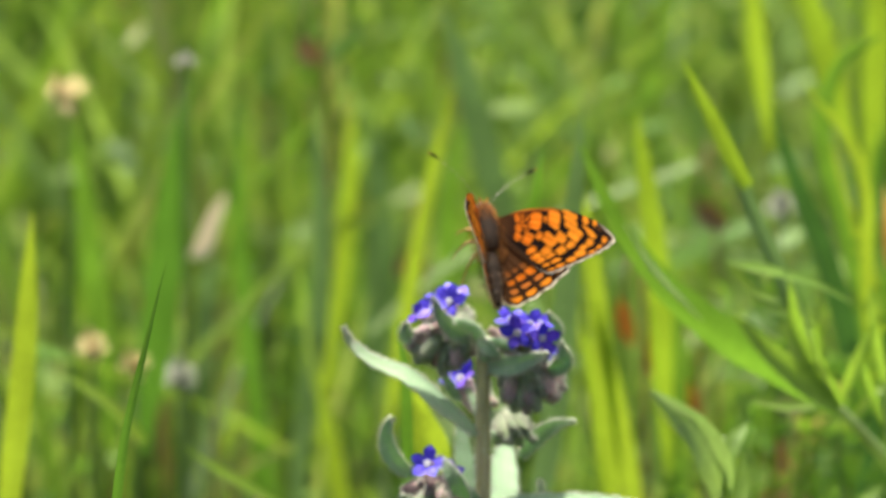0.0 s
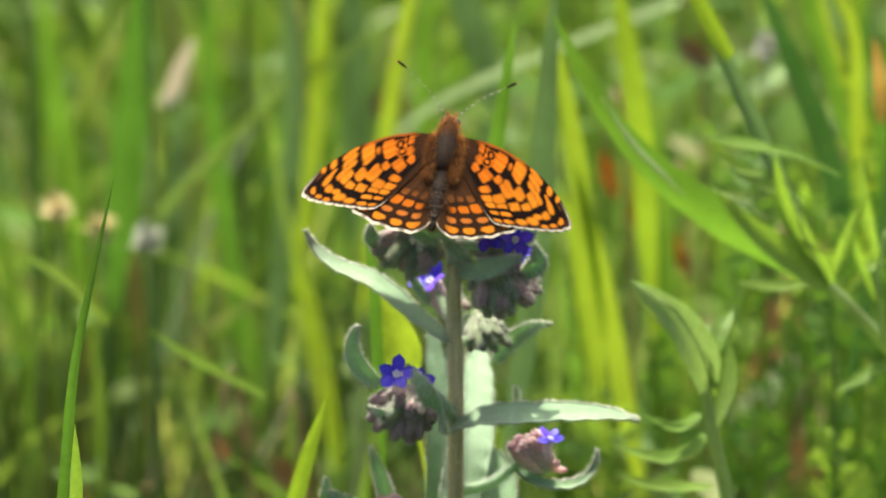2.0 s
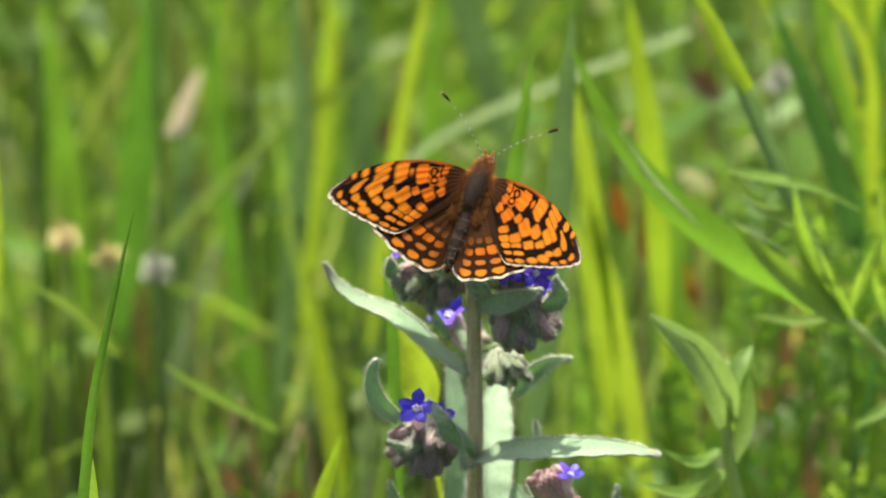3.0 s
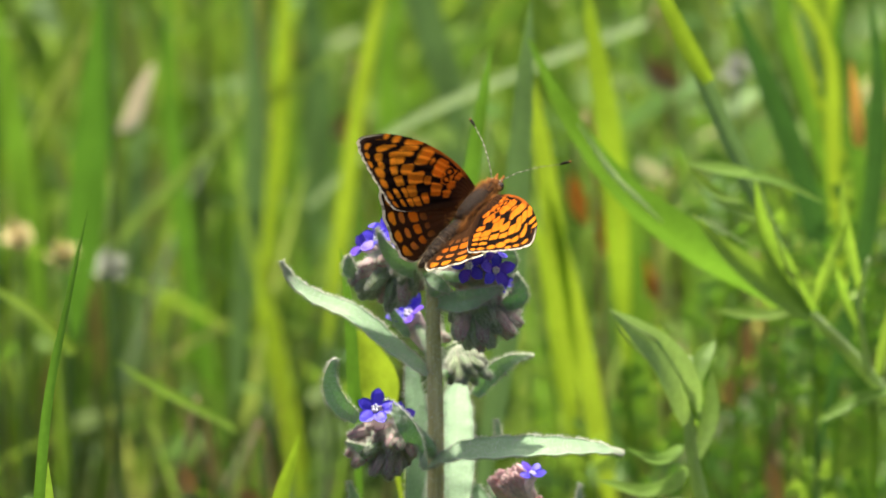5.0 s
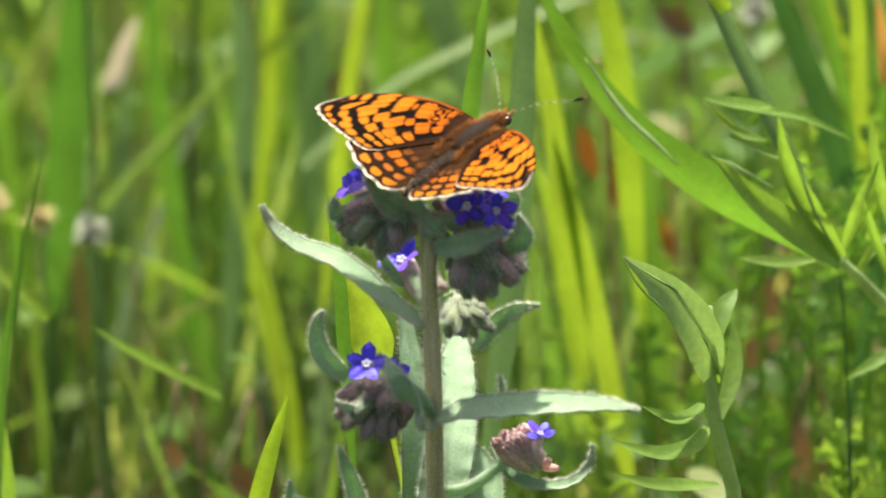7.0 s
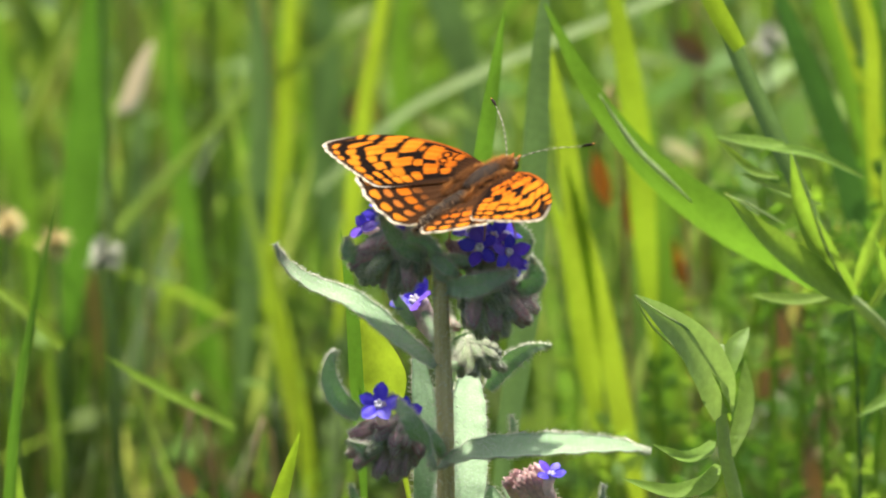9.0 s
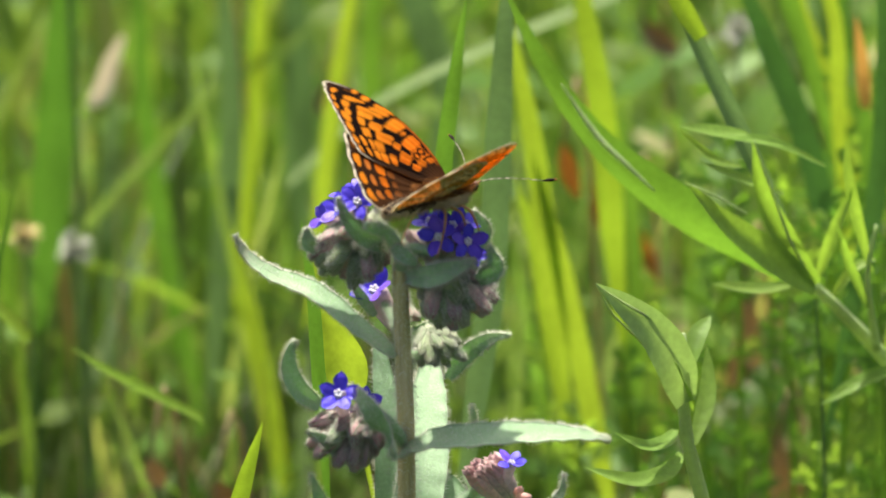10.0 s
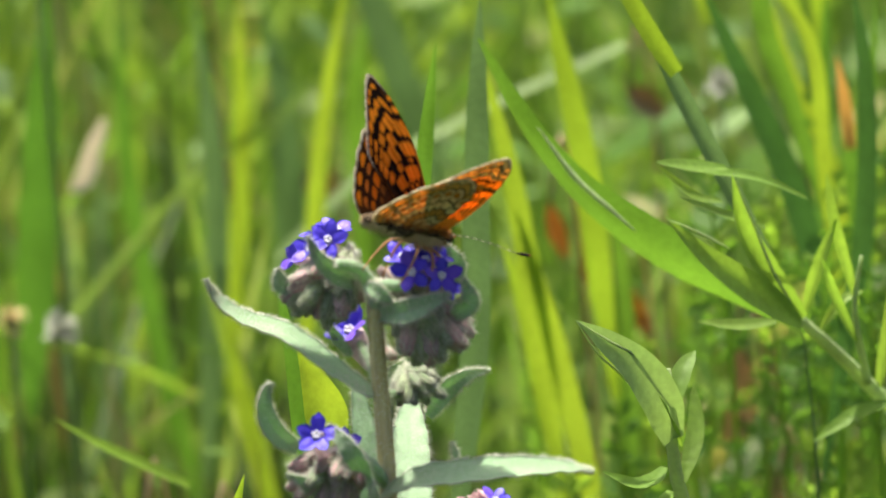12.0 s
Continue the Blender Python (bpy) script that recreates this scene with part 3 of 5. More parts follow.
# ---- the weed with lance leaves beside the flower ----
def weed(name_label, at, stems, leaves, ridge=None):
    w = thing("weed", name_label, "weed", "weeds", at=(0, 0, 0))
    for pts, r in stems:
        part("stem", metres(tube(pts, r, 8)), M_RIDGE, w, "pale green stem")
    for k, (pts, width, how) in enumerate(leaves):
        shape = {key: value for key, value in how.items() if key != "skin"}
        part("leaf", metres(leaf(pts, width, seed=k, **shape)), how.get("skin", M_WEED), w)
    if ridge:
        # the fold along the arching leaf; its pale colour paints the highlight there
        part("sheath", metres(tube(ridge, [0.1, 0.45, 0.5, 0.1], 8, 24)), M_RIDGE, w, "pale leaf sheath")
    return w


RIMS = [[(25.8, 65.0, -27.6), (28.3, 66.0, -32.6), (32.3, 68.0, -37.6), (36.5, 71.0, -44.4)], [(25.8, 65.0, -27.6), (29.6, 66.0, -30.7), (35.0, 70.0, -35.5), (39.3, 74.0, -39.9)]]
FLAT = dict(fold=0.3, face=(0, -0.6, 0.8))
foot = (43.1, 78.0, -71.7)
lance_weed = weed("green weed with a folded lance leaf and curled lower leaves", foot,
     [([(38.9, 74.0, -38.9), (39.4, 74.0, -45.1), (39.2, 75.0, -53.1), (40.8, 76.0, -61.2)] + [foot, (foot[0] + 4, foot[1] + 6, -450)], [0.5, 1.0, 1.2, 1.3, 1.6, 2.0])],
     [([(39.2, 73.0, -49.5), (37.5, 71.0, -43.0), (34.1, 69.0, -36.6), (29.6, 67.0, -31.6), (25.9, 65.0, -27.6)], 6.6, dict(skin=M_LANCE, fold=0.35, twist=-12, face=(0.25, -0.85, 0.45), profile=[0.5, 0.95, 1, 0.8, 0.5, 0.04])),
      ([(39.6, 74.0, -45.1), (41.2, 78.0, -40.9), (43.4, 82.0, -39.1)], 3.0, FLAT),
      ([(40.7, 75.0, -57.0), (42.9, 80.0, -51.2), (43.0, 84.0, -45.0)], 2.8, FLAT),
      ([(37.9, 74.0, -54.2), (36.0, 66.0, -53.0), (33.2, 62.0, -52.0), (28.5, 60.0, -49.0)], 2.6, FLAT),
      ([(38.8, 74.0, -58.0), (36.0, 64.0, -57.2), (31.4, 60.0, -56.6), (23.9, 58.0, -53.6)], 3.0, FLAT),
      ([(40.6, 76.0, -68.0), (35.2, 66.0, -64.1), (29.8, 62.0, -62.1), (24.4, 60.0, -59.6)], 2.6, FLAT),
      ([(40.4, 76.0, -51.6), (38.9, 70.0, -45.0), (37.3, 66.0, -40.2)], 2.2, FLAT)])
for edge_line in RIMS:
    part("leaf_rim", metres(tube(edge_line, [0.06, 0.18, 0.2, 0.12], 6, 20)), M_RIDGE, lance_weed, "pale leaf rim")
ridge = [(37.1, 143.0, -41.1), (33.3, 144.0, -37.6), (28.2, 145.0, -32.7), (22.4, 147.0, -24.4)]
foot2 = (88.8, 150.0, -93.7)
arching_weed = weed("green weed with a long arching leaf and bright young shoots", foot2,
     [([(60.9, 130.0, -51.5), (67.9, 136.0, -60.6), (76.1, 142.0, -72.0), foot2, (foot2[0] + 10, foot2[1] + 10, -450)], [0.8, 1.3, 1.5, 1.7, 2.0]),
      ([(72.2, 136.0, -65.4), (70.2, 132.0, -51.0), (71.5, 132.0, -43.0)], [0.7, 0.5, 0.3])],
     [([(61.7, 128.0, -51.6), (56.0, 124.0, -42.2), (52.5, 122.0, -33.6), (51.3, 120.0, -24.5)], 4.4, dict(fold=0.6, twist=15, face=(0.5, -0.8, 0.4), profile=[0.5, 0.9, 1, 0.8, 0.45, 0.03])),
      ([(61.4, 126.0, -51.3), (54.5, 120.0, -44.2), (46.7, 116.0, -36.4), (40.7, 114.0, -29.0)], 5.2, dict(fold=0.35, twist=-10, face=(0.15, -0.8, 0.6), profile=[0.5, 0.9, 1, 0.8, 0.45, 0.03])),
      ([(63.0, 136.0, -55.5), (51.8, 140.0, -49.9), (42.3, 143.0, -45.4), (33.8, 146.0, -39.8), (28.1, 148.0, -34.8), (20.5, 150.0, -24.3), (13.8, 152.0, -11.0)], 9.5, dict(skin=M_GREEN, fold=0.25, face=(0.5, 0.9, 0.35), profile=[0.5, 0.85, 1.0, 0.95, 0.75, 0.55, 0.38, 0.05], n=30)),
      ([(62.3, 132.0, -52.0), (64.8, 130.0, -43.3), (67.7, 130.0, -35.9)], 2.2, FLAT),
      ([(64.8, 134.0, -55.8), (68.5, 134.0, -50.8), (71.9, 136.0, -50.0)], 1.8, FLAT),
      ([(57.9, 130.0, -52.3), (52.1, 126.0, -51.3), (45.3, 122.0, -48.9)], 2.4, FLAT),
      ([(70.4, 132.0, -57.1), (67.3, 130.0, -49.3), (65.1, 128.0, -41.6)], 1.8, FLAT),
      ([(50.8, 128.0, -26.3), (45.0, 124.0, -24.5), (39.8, 120.0, -22.1)], 2.6, FLAT),
      ([(56.6, 128.0, -36.2), (49.8, 124.0, -32.3), (43.1, 120.0, -28.0)], 1.8, FLAT),
      ([(70.7, 132.0, -51.0), (67.0, 130.0, -35.4), (66.3, 130.0, -28.5)], 2.0, FLAT),
      ([(75.9, 140.0, -70.2), (70.0, 136.0, -70.7), (63.3, 134.0, -74.0)], 2.6, FLAT),
      ([(74.0, 140.0, -68.1), (76.5, 140.0, -56.0), (77.2, 140.0, -45.9)], 2.6, FLAT),
      ([(63.4, 134.0, -33.8), (55.6, 130.0, -28.7), (48.0, 128.0, -26.6), (39.9, 124.0, -23.7)], 1.8, FLAT),
      ([(49.9, 126.0, -31.0), (46.0, 124.0, -29.4), (39.9, 122.0, -23.3)], 1.8, FLAT)],
     ridge)
for edge_line in ([(40.8, 113.0, -29.0), (44.8, 116.0, -31.9), (50.6, 120.0, -36.6)], [(51.3, 119.0, -24.3), (54.1, 121.0, -32.2), (57.4, 124.0, -42.2), (61.7, 127.0, -51.0)]):
    part("leaf_rim", metres(tube(edge_line, [0.06, 0.22, 0.24, 0.12], 6, 20)), M_RIDGE, arching_weed, "pale leaf rim")


def feathery(top, foot_dx, height, spread, seed):
    """A finely cut weed: an upright stem set with paired narrow leaflets, each branching."""
    rng = random.Random(seed)
    p = np.array(top, float)
    w = thing("feathery_weed", "light green feathery weed with finely cut leaves", "weed", "feathery weeds")
    line = [p, p + (foot_dx * 0.3, 3, -height * 0.4), p + (foot_dx, 6, -height), np.array((p[0] + foot_dx * 1.5, p[1] + 10, -452.0))]
    part("stem", metres(tube(line, [0.25, 0.5, 0.7, 1.0], 6, 24)), M_WEED, w)
    way = spline(line[:3], 14)
    for k, q in enumerate(way[:-1:2]):
        for side in (-1, 1):
            L = spread * (0.5 + 0.9 * min(1, k / 3)) * rng.uniform(0.55, 1.25)
            a = rng.uniform(-1.3, 1.3)
            d = unit(np.array((side * math.cos(a), math.sin(a) - 0.3, rng.uniform(0.0, 1.3))))
            bits = [leaf([q, q + d * L * 0.5, q + d * L + (0, 0, -L * 0.12)], spread * 0.13, n=6, cols=2)]
            for m in (0.4, 0.6, 0.8):
                for s2 in (-1, 1):
                    e = unit(d + np.cross(d, (0.2, -1, 0.3)) * s2 * 0.9)
                    b = q + d * L * m
                    bits.append(leaf([b, b + e * L * 0.18, b + e * L * 0.34 * (1.2 - m * 0.5)], spread * 0.1, n=4, cols=2))
            part("leaf", metres(join(*bits)), M_GREEN if seed % 3 else M_WEED, w)


feathery((71.7, 323.0, -133.7), 3, 34, 9, 2)
feathery((76.2, 255.0, -117.3), -3, 34, 9, 3)
feathery((66.9, 357.0, -156.4), 3, 34, 9, 4)
feathery((36.8, 289.0, -126.8), 3, 30, 7, 5)
feathery((27.3, 255.0, -124.2), 2, 30, 7, 6)
feathery((91.3, 408.0, -112.2), 4, 44, 11, 7)
feathery((56.8, 289.0, -139.8), 2, 30, 8, 8)
feathery((43.7, 300.0, -116.9), 3, 36, 7, 9)
feathery((56.6, 320.0, -115.9), -2, 36, 8, 10)
feathery((76.6, 330.0, -81.5), 3, 40, 7, 11)
feathery((70.8, 360.0, -103.5), -3, 40, 7, 12)
feathery((78.4, 220.0, -77.6), 2, 36, 7, 13)
feathery((48.1, 260.0, -111.2), 3, 30, 6, 14)
feathery((66.6, 200.0, -108.2), 3, 24, 6, 15)
feathery((79.5, 230.0, -122.3), -2, 24, 7, 16)
feathery((40.7, 240.0, -125.1), 2, 24, 6, 17)
feathery((22.2, 330.0, -137.6), 2, 30, 6, 18)
feathery((63.9, 250.0, -96.2), 2, 30, 6, 19)
feathery((53.9, 270.0, -75.2), 3, 30, 8, 20)
feathery((67.4, 290.0, -87.7), -3, 34, 9, 21)
feathery((75.0, 250.0, -76.1), -4, 30, 8, 23)
feathery((72.7, 260.0, -88.6), 3, 30, 7, 24)
feathery((77.1, 230.0, -84.5), -3, 26, 7, 26)
feathery((82.6, 300.0, -85.4), 2, 40, 9, 33)


# ---- the flowering plant ----
plant = thing("flowering_plant", "downy grey-green plant with blue-violet flowers and purple-brown buds", "plant")
stem_line = [(-2.0, 1.5, 2.0), (-2.1, 1.0, -6.0), (-1.6, 0.6, -22.0), (-1.5, 0, -40.0), (0.5, 2, -160.0), (4.0, 6, -452.0)]
stem_shape = metres(tube(stem_line, [1.0, 1.2, 1.3, 1.5, 1.9, 2.6], 20, 60, 0.05))
stem = part("stem", stem_shape, M_STEM, plant, "ribbed downy stem tinged purple-brown")


def downy(name, pts, width, hair_count=400, label="", **how):
    if name == "bract" or "bract" in label:
        how.setdefault("thick", 0.22)
        how.setdefault("profile", [0.45, 0.85, 1.0, 0.95, 0.7, 0.38, 0.03])
        how.setdefault("wave", 0.05)
    how.setdefault("thick", 0.3)
    how.setdefault("n", 48)
    how.setdefault("cols", 8)
    shape = leaf(pts, width, **how)
    ob = part(name, metres(shape), M_HOARY, plant, label)
    if hair_count:
        part("hairs", metres(join(fuzz(shape, hair_count * 8, 0.6, hair_count, 0.02), margin(shape, how["n"], how["cols"], hair_count * 3))), M_DOWN, ob, kind="stuff")
    return ob


upper = [v for v in stem_line[:4]]
part("hairs", metres(fuzz(tube(upper, [1.0, 1.2, 1.3, 1.5], 20, 30), 2600, 0.85, 5, 0.028)), M_DOWN, stem, kind="stuff")

# long leaves of the stem
downy("leaf", [(-2.8, 0.0, -13.5), (-7.7, 2.0, -10.4), (-14.1, 5.0, -6.0), (-20.1, 7.0, -4.0), (-23.4, 8.0, -1.5), (-24.7, 8.0, 1.2)], 4.0, 420,
      "downy grey-green lance leaf", face=(0.25, -0.3, 0.95), fold=0.14, profile=[0.55, 0.8, 1.0, 0.95, 0.75, 0.45, 0.04], wave=0.02, seed=1)
downy("leaf", [(-2.6, -2.0, -27.2), (1.3, -5.0, -24.0), (8.6, -9.0, -21.7), (16.7, -12.0, -20.2), (22.4, -13.0, -20.1), (25.9, -13.0, -20.9)], 5.2, 420,
      "downy grey-green lance leaf", face=(-0.1, -0.3, 0.95), fold=0.1, profile=[0.5, 0.9, 1.0, 0.95, 0.75, 0.45, 0.04], wave=0.025, seed=2)
downy("leaf", [(-1.2, 4.0, -41.6), (0.5, 9.0, -34.6), (1.2, 18.0, -29.2), (1.7, 27.0, -24.7)], 6.6, 260, "pale downy leaf standing behind the stem",
      face=(0.15, -0.6, 0.8), fold=0.22, wave=0.03, profile=[0.9, 1, 1, 0.9, 0.72, 0.35], seed=3)
downy("leaf", [(1.3, 4.0, -47.0), (2.6, 9.0, -40.9), (0.9, 16.0, -35.6)], 10.5, 220, "pale downy leaf standing behind the stem", face=(0, -0.4, 0.9), fold=0.15, seed=4)
downy("leaf", [(-9.6, 0.0, -47.1), (-12.2, -2.0, -37.4), (-14.6, -4.0, -29.1)], 2.4, 160, "downy grey-green leaf of the stem", seed=5, fold=0.4)
downy("leaf", [(-4.2, 10.0, -49.5), (-4.2, 12.0, -40.3), (-4.4, 17.0, -28.8), (-5.7, 23.0, -19.0)], 3.8, 160, "pale downy leaf standing behind the stem", face=(0, -0.5, 0.85), fold=0.2, wave=0.03, profile=[0.9, 1, 1, 0.95, 0.8, 0.3], seed=16)
downy("leaf", [(4.2, 9.0, -20.4), (6.3, 9.0, -17.3), (9.6, 8.0, -14.4), (12.9, 8.0, -13.6)], 2.4, 120, "downy grey-green bract", seed=7, fold=0.3)
downy("leaf", [(-2.0, 7.0, -14.3), (3.0, 8.0, -12.9), (6.9, 8.0, -10.3)], 3.4, 120, "downy grey-green bract", seed=8)
downy("leaf", [(-13.2, -5.0, -18.9), (-16.0, -6.0, -16.0), (-17.2, -6.0, -12.9), (-16.8, -6.0, -9.8), (-16.2, -6.0, -8.9)], 2.6, 120, "small downy leaf curving up", seed=9, fold=0.35, profile=[0.6, 0.95, 1.0, 0.8, 0.45, 0.03])
downy("leaf", [(7.9, 4.0, -25.6), (7.6, 4.0, -23.8), (7.3, 4.0, -22.2)], 0.8, 40, "thin bract tip", seed=10, n=10)
downy("leaf", [(6.5, 5.0, -33.1), (8.4, 3.0, -36.3), (12.1, 2.0, -37.9), (16.7, 2.0, -37.6), (19.4, 3.0, -35.6), (20.0, 4.0, -32.4)], 2.3, 200, "curved downy bract under the buds", seed=11, fold=0.5, face=(0.1, -0.25, 0.95), profile=[0.5, 0.9, 1, 0.9, 0.7, 0.45, 0.05])
downy("leaf", [(-11.8, -6.0, -40.6), (-15.9, -6.0, -38.9), (-19.7, -5.0, -37.0), (-21.0, -5.0, -36.2)], 2.2, 120, "downy grey-green leaf beside the lowest buds", seed=31, fold=0.3, profile=[0.5, 0.95, 1, 0.8, 0.45, 0.03])
downy("leaf", [(-5.7, 7.0, -10.4), (-7.8, 8.0, -7.7), (-9.2, 8.0, -5.0)], 1.5, 60, "thin downy bract", seed=12, n=14)
downy("leaf", [(-21.2, -4.0, -41.0), (-21.2, -4.0, -37.5), (-21.2, -4.0, -34.2)], 1.6, 40, "leaf tip", seed=13, n=10)

# bracts of the upper flower heads
downy("bract", [(-2.8, 5.0, 0.9), (-5.9, 1.0, 2.9), (-8.8, -1.0, 5.9), (-10.6, -1.0, 9.6)], 2.9, 260, "downy bract across the flower head", seed=20, fold=0.4)
downy("bract", [(-1.3, -1.0, -1.9), (2.4, -5.0, -0.1), (5.7, -6.0, 1.4), (8.1, -5.0, 2.1)], 3.0, 260, "downy bract across the flower head", seed=21, fold=0.35)
downy("bract", [(-12.8, 4.0, 0.6), (-14.4, 3.0, 1.8), (-14.8, 3.0, 4.0)], 2.4, 120, "small green bract", seed=22)
downy("bract", [(8.3, -2.0, -2.1), (10.5, -3.0, 0.2), (9.8, -3.0, 3.5)], 2.6, 160, "small green bract", seed=23)
downy("bract", [(6.9, 6.0, -0.9), (8.8, 6.0, 2.3), (7.6, 6.0, 5.3)], 3.0, 120, "small green bract", seed=26)
downy("bract", [(-3.1, -5.0, -25.9), (-4.5, -12.0, -20.0), (-6.3, -13.0, -16.3), (-7.8, -11.5, -14.7), (-9.1, -9.0, -14.1)], 3.0, 260, "downy bract across the flower head", seed=24, fold=0.12, face=(-0.45, -0.7, 0.55))
downy("bract", [(-10.6, -8.0, -24.4), (-12.5, -10.0, -21.8), (-14.9, -10.0, -20.4)], 1.6, 120, "small green bract", seed=25)
downy("bract", [(-3.2, -2.0, 2.9), (-1.1, -4.0, 1.9), (0.5, -3.0, 0.3)], 1.8, 80, "small green bract", seed=27)

# stalks that carry the heads
for pts, r in (([(-2.0, 1, 0), (-4.0, -1.0, 4.7), (-6.8, -2.0, 5.9)], [1.0, 0.9, 0.7]),
               ([(-2.0, 1, -1), (-0.7, -1.0, 2.1), (2.5, -2.0, 2.1)], [1.0, 0.9, 0.7]),
               ([(-2.0, 0.0, -26.2), (-4.0, -3.0, -22.0), (-6.9, -5.0, -19.4)], [0.9, 0.8, 0.7]),
               ([(-2.4, 2.0, -39.0), (3.4, 2.0, -37.7), (8.4, 3.0, -34.0)], [0.9, 0.8, 0.7]),
               ([(-1.0, 1.0, -48.0), (-6.0, -3.0, -44.0), (-10.6, -6.0, -41.5)], [0.9, 0.8, 0.7]),
               ([(-2.2, 2.0, -14.2), (0.5, 3.0, -14.6), (3.0, 4.0, -14.3)], [0.7, 0.6, 0.5]),
               ([(-2.6, 3.0, -11.1), (-3.6, 6.0, -10.0), (-4.5, 8.0, -9.0)], [0.7, 0.6, 0.5])):
    shape = tube(pts, r, 10)
    ob = part("flower_stalk", metres(shape), M_HOARY, plant)
    part("hairs", metres(fuzz(shape, 800, 0.8, 9, 0.03)), M_DOWN, ob, kind="stuff")


part("flower_cup", metres(tube([(-5.5, 9.6, -8.2), (-4.6, 9.6, -10.2), (-3.3, 8.0, -12.6)], [1.7, 1.6, 0.7], 12)), M_TUBE, plant, "pale pink corolla tube")


def calyx_shape(teeth=5):
    """A downy bud case: a ribbed urn whose upper rim ends in five teeth, closed over the bud."""
    verts, faces = [], []
    prof = [(0.0, 0.4), (0.6, 0.85), (1.6, 1.2), (3.0, 1.32), (4.3, 1.18), (5.4, 0.85), (6.2, 0.35)]
    sides = 15
    for z, r in prof:
        for k in range(sides):
            a = 2 * math.pi * k / sides
            w = 0.5 + 0.5 * math.cos(a * teeth)
            q = r * (0.74 + 0.32 * w)
            verts.append((q * math.cos(a), q * math.sin(a), z + (1.1 * (w - 0.5) if z > 4 else 0)))
    for i in range(len(prof) - 1):
        for k in range(sides):
            a, b = i * sides + k, i * sides + (k + 1) % sides
            faces.append((a, b, b + sides, a + sides))
    verts += [(0, 0, -0.05), (0, 0, 6.2)]
    for k in range(sides):
        faces.append((len(verts) - 2, (k + 1) % sides, k))
        faces.append((len(verts) - 1, (len(prof) - 1) * sides + k, (len(prof) - 1) * sides + (k + 1) % sides))
    return verts, faces


CALYX = calyx_shape()
CALYX_MESH = mesh_of("calyx", np.array(CALYX[0]) * 0.001, CALYX[1], M_CALYX)
GREEN_CALYX = mesh_of("green calyx", np.array(CALYX[0]) * 0.001, CALYX[1], calyx_material(True))
ROSY_CALYX = mesh_of("rosy calyx", np.array(CALYX[0]) * 0.001, CALYX[1], calyx_material(rosy=True))
CALYX_DOWN = fuzz(CALYX, 620, 1.2, 3, 0.034)
SPARSE_DOWN = fuzz(CALYX, 160, 0.7, 5, 0.026)
SPARSE_HAIR = mesh_of("hairs", np.array(SPARSE_DOWN[0]) * 0.001, SPARSE_DOWN[1], M_DOWN)
CALYX_HAIR = mesh_of("hairs", np.array(CALYX_DOWN[0]) * 0.001, CALYX_DOWN[1], M_DOWN)


def stand(ob, at, way, size=1.0, spin=0.0):
    q = Vector(way).to_track_quat("Z", "Y")
    ob.matrix_basis = Matrix.Translation(Vector(mm(at))) @ q.to_matrix().to_4x4() @ Matrix.Rotation(spin, 4, "Z") @ Matrix.Scale(size, 4)


def bud(at, way, size, spin, green, rosy=False):
    me, label = (ROSY_CALYX, "rosy downy bud") if rosy else (GREEN_CALYX, "grey-green downy bud") if green else (CALYX_MESH, "purple-brown downy bud")
    ob = part("bud", me, M_CALYX, plant, label)
    stand(ob, at, way, size, spin)
    part("hairs", SPARSE_HAIR if rosy else CALYX_HAIR, M_DOWN, ob, kind="stuff")


def bud_head(centre, anchor, radii, count, size, seed, green=0.12, droop=0.35):
    """Buds packed side by side, each pointing away from where the head hangs."""
    rng = random.Random(seed)
    c, a = np.array(centre, float), np.array(anchor, float)
    placed = []
    for _ in range(1500):
        if len(placed) == count:
            break
        d = unit(np.array([rng.gauss(0, 1) for _ in range(3)]))
        if d[1] > 0.45:
            continue
        p = c + d * np.array(radii)
        if all(np.linalg.norm(p - q) > 1.2 * size for q in placed):
            placed.append(p)
            way = unit(p - a) * 0.8 + d * 0.4 + np.array((0, -0.1, -droop))
            foot = p - unit(way) * 3.9 * size
            bud(foot, way, size * rng.uniform(0.85, 1.1), rng.uniform(0, 6), rng.random() < green + (0.35 if d[2] < -0.4 else 0))


bud_head((-8.3, 4.0, 0.5), (-3.9, 7.0, 4.4), (4.0, 3.3, 3.2), 26, 0.88, 1, 0.4)
bud_head((5.0, 1.0, -4.6), (1.4, 4.0, -0.4), (4.0, 3.4, 3.0), 26, 0.88, 2, 0.5)
bud_head((3.5, 2.0, 1.4), (2.3, 3.0, -3.0), (3.6, 2.8, 1.6), 14, 0.7, 8, 0.0, 0.0)
bud_head((-9.2, -6.0, -22.4), (-4.9, -2.0, -20.0), (3.9, 3.2, 2.9), 26, 0.78, 3, 0.15)
def rosy_head(base, way, count, size):
    """Long rosy buds packed round one axis into an egg, with two small ones at its foot."""
    for k in range(count):
        turn, spread = k * 2.4, 0.08 + 0.05 * k
        bud((base[0] + 0.7 * math.cos(turn), base[1] + 0.7 * math.sin(turn), base[2] + 0.3 * math.cos(turn + 0.7)),
            (way[0] + 0.5 * spread * math.cos(turn), way[1] + 0.5 * spread * math.sin(turn), way[2]), size + 0.04 * (k % 3), turn, False, True)
    for turn in (0.4, 1.5):
        bud((base[0] + 0.6, base[1] - 0.9, base[2] + 0.4), (0.5 * math.cos(turn) + 0.2, -0.3, 0.4 * math.sin(turn) - 0.1), 0.45, turn, False, True)


rosy_head((12.2, 3.0, -35.4), (-0.5, -0.35, 0.7), 10, 1.12)
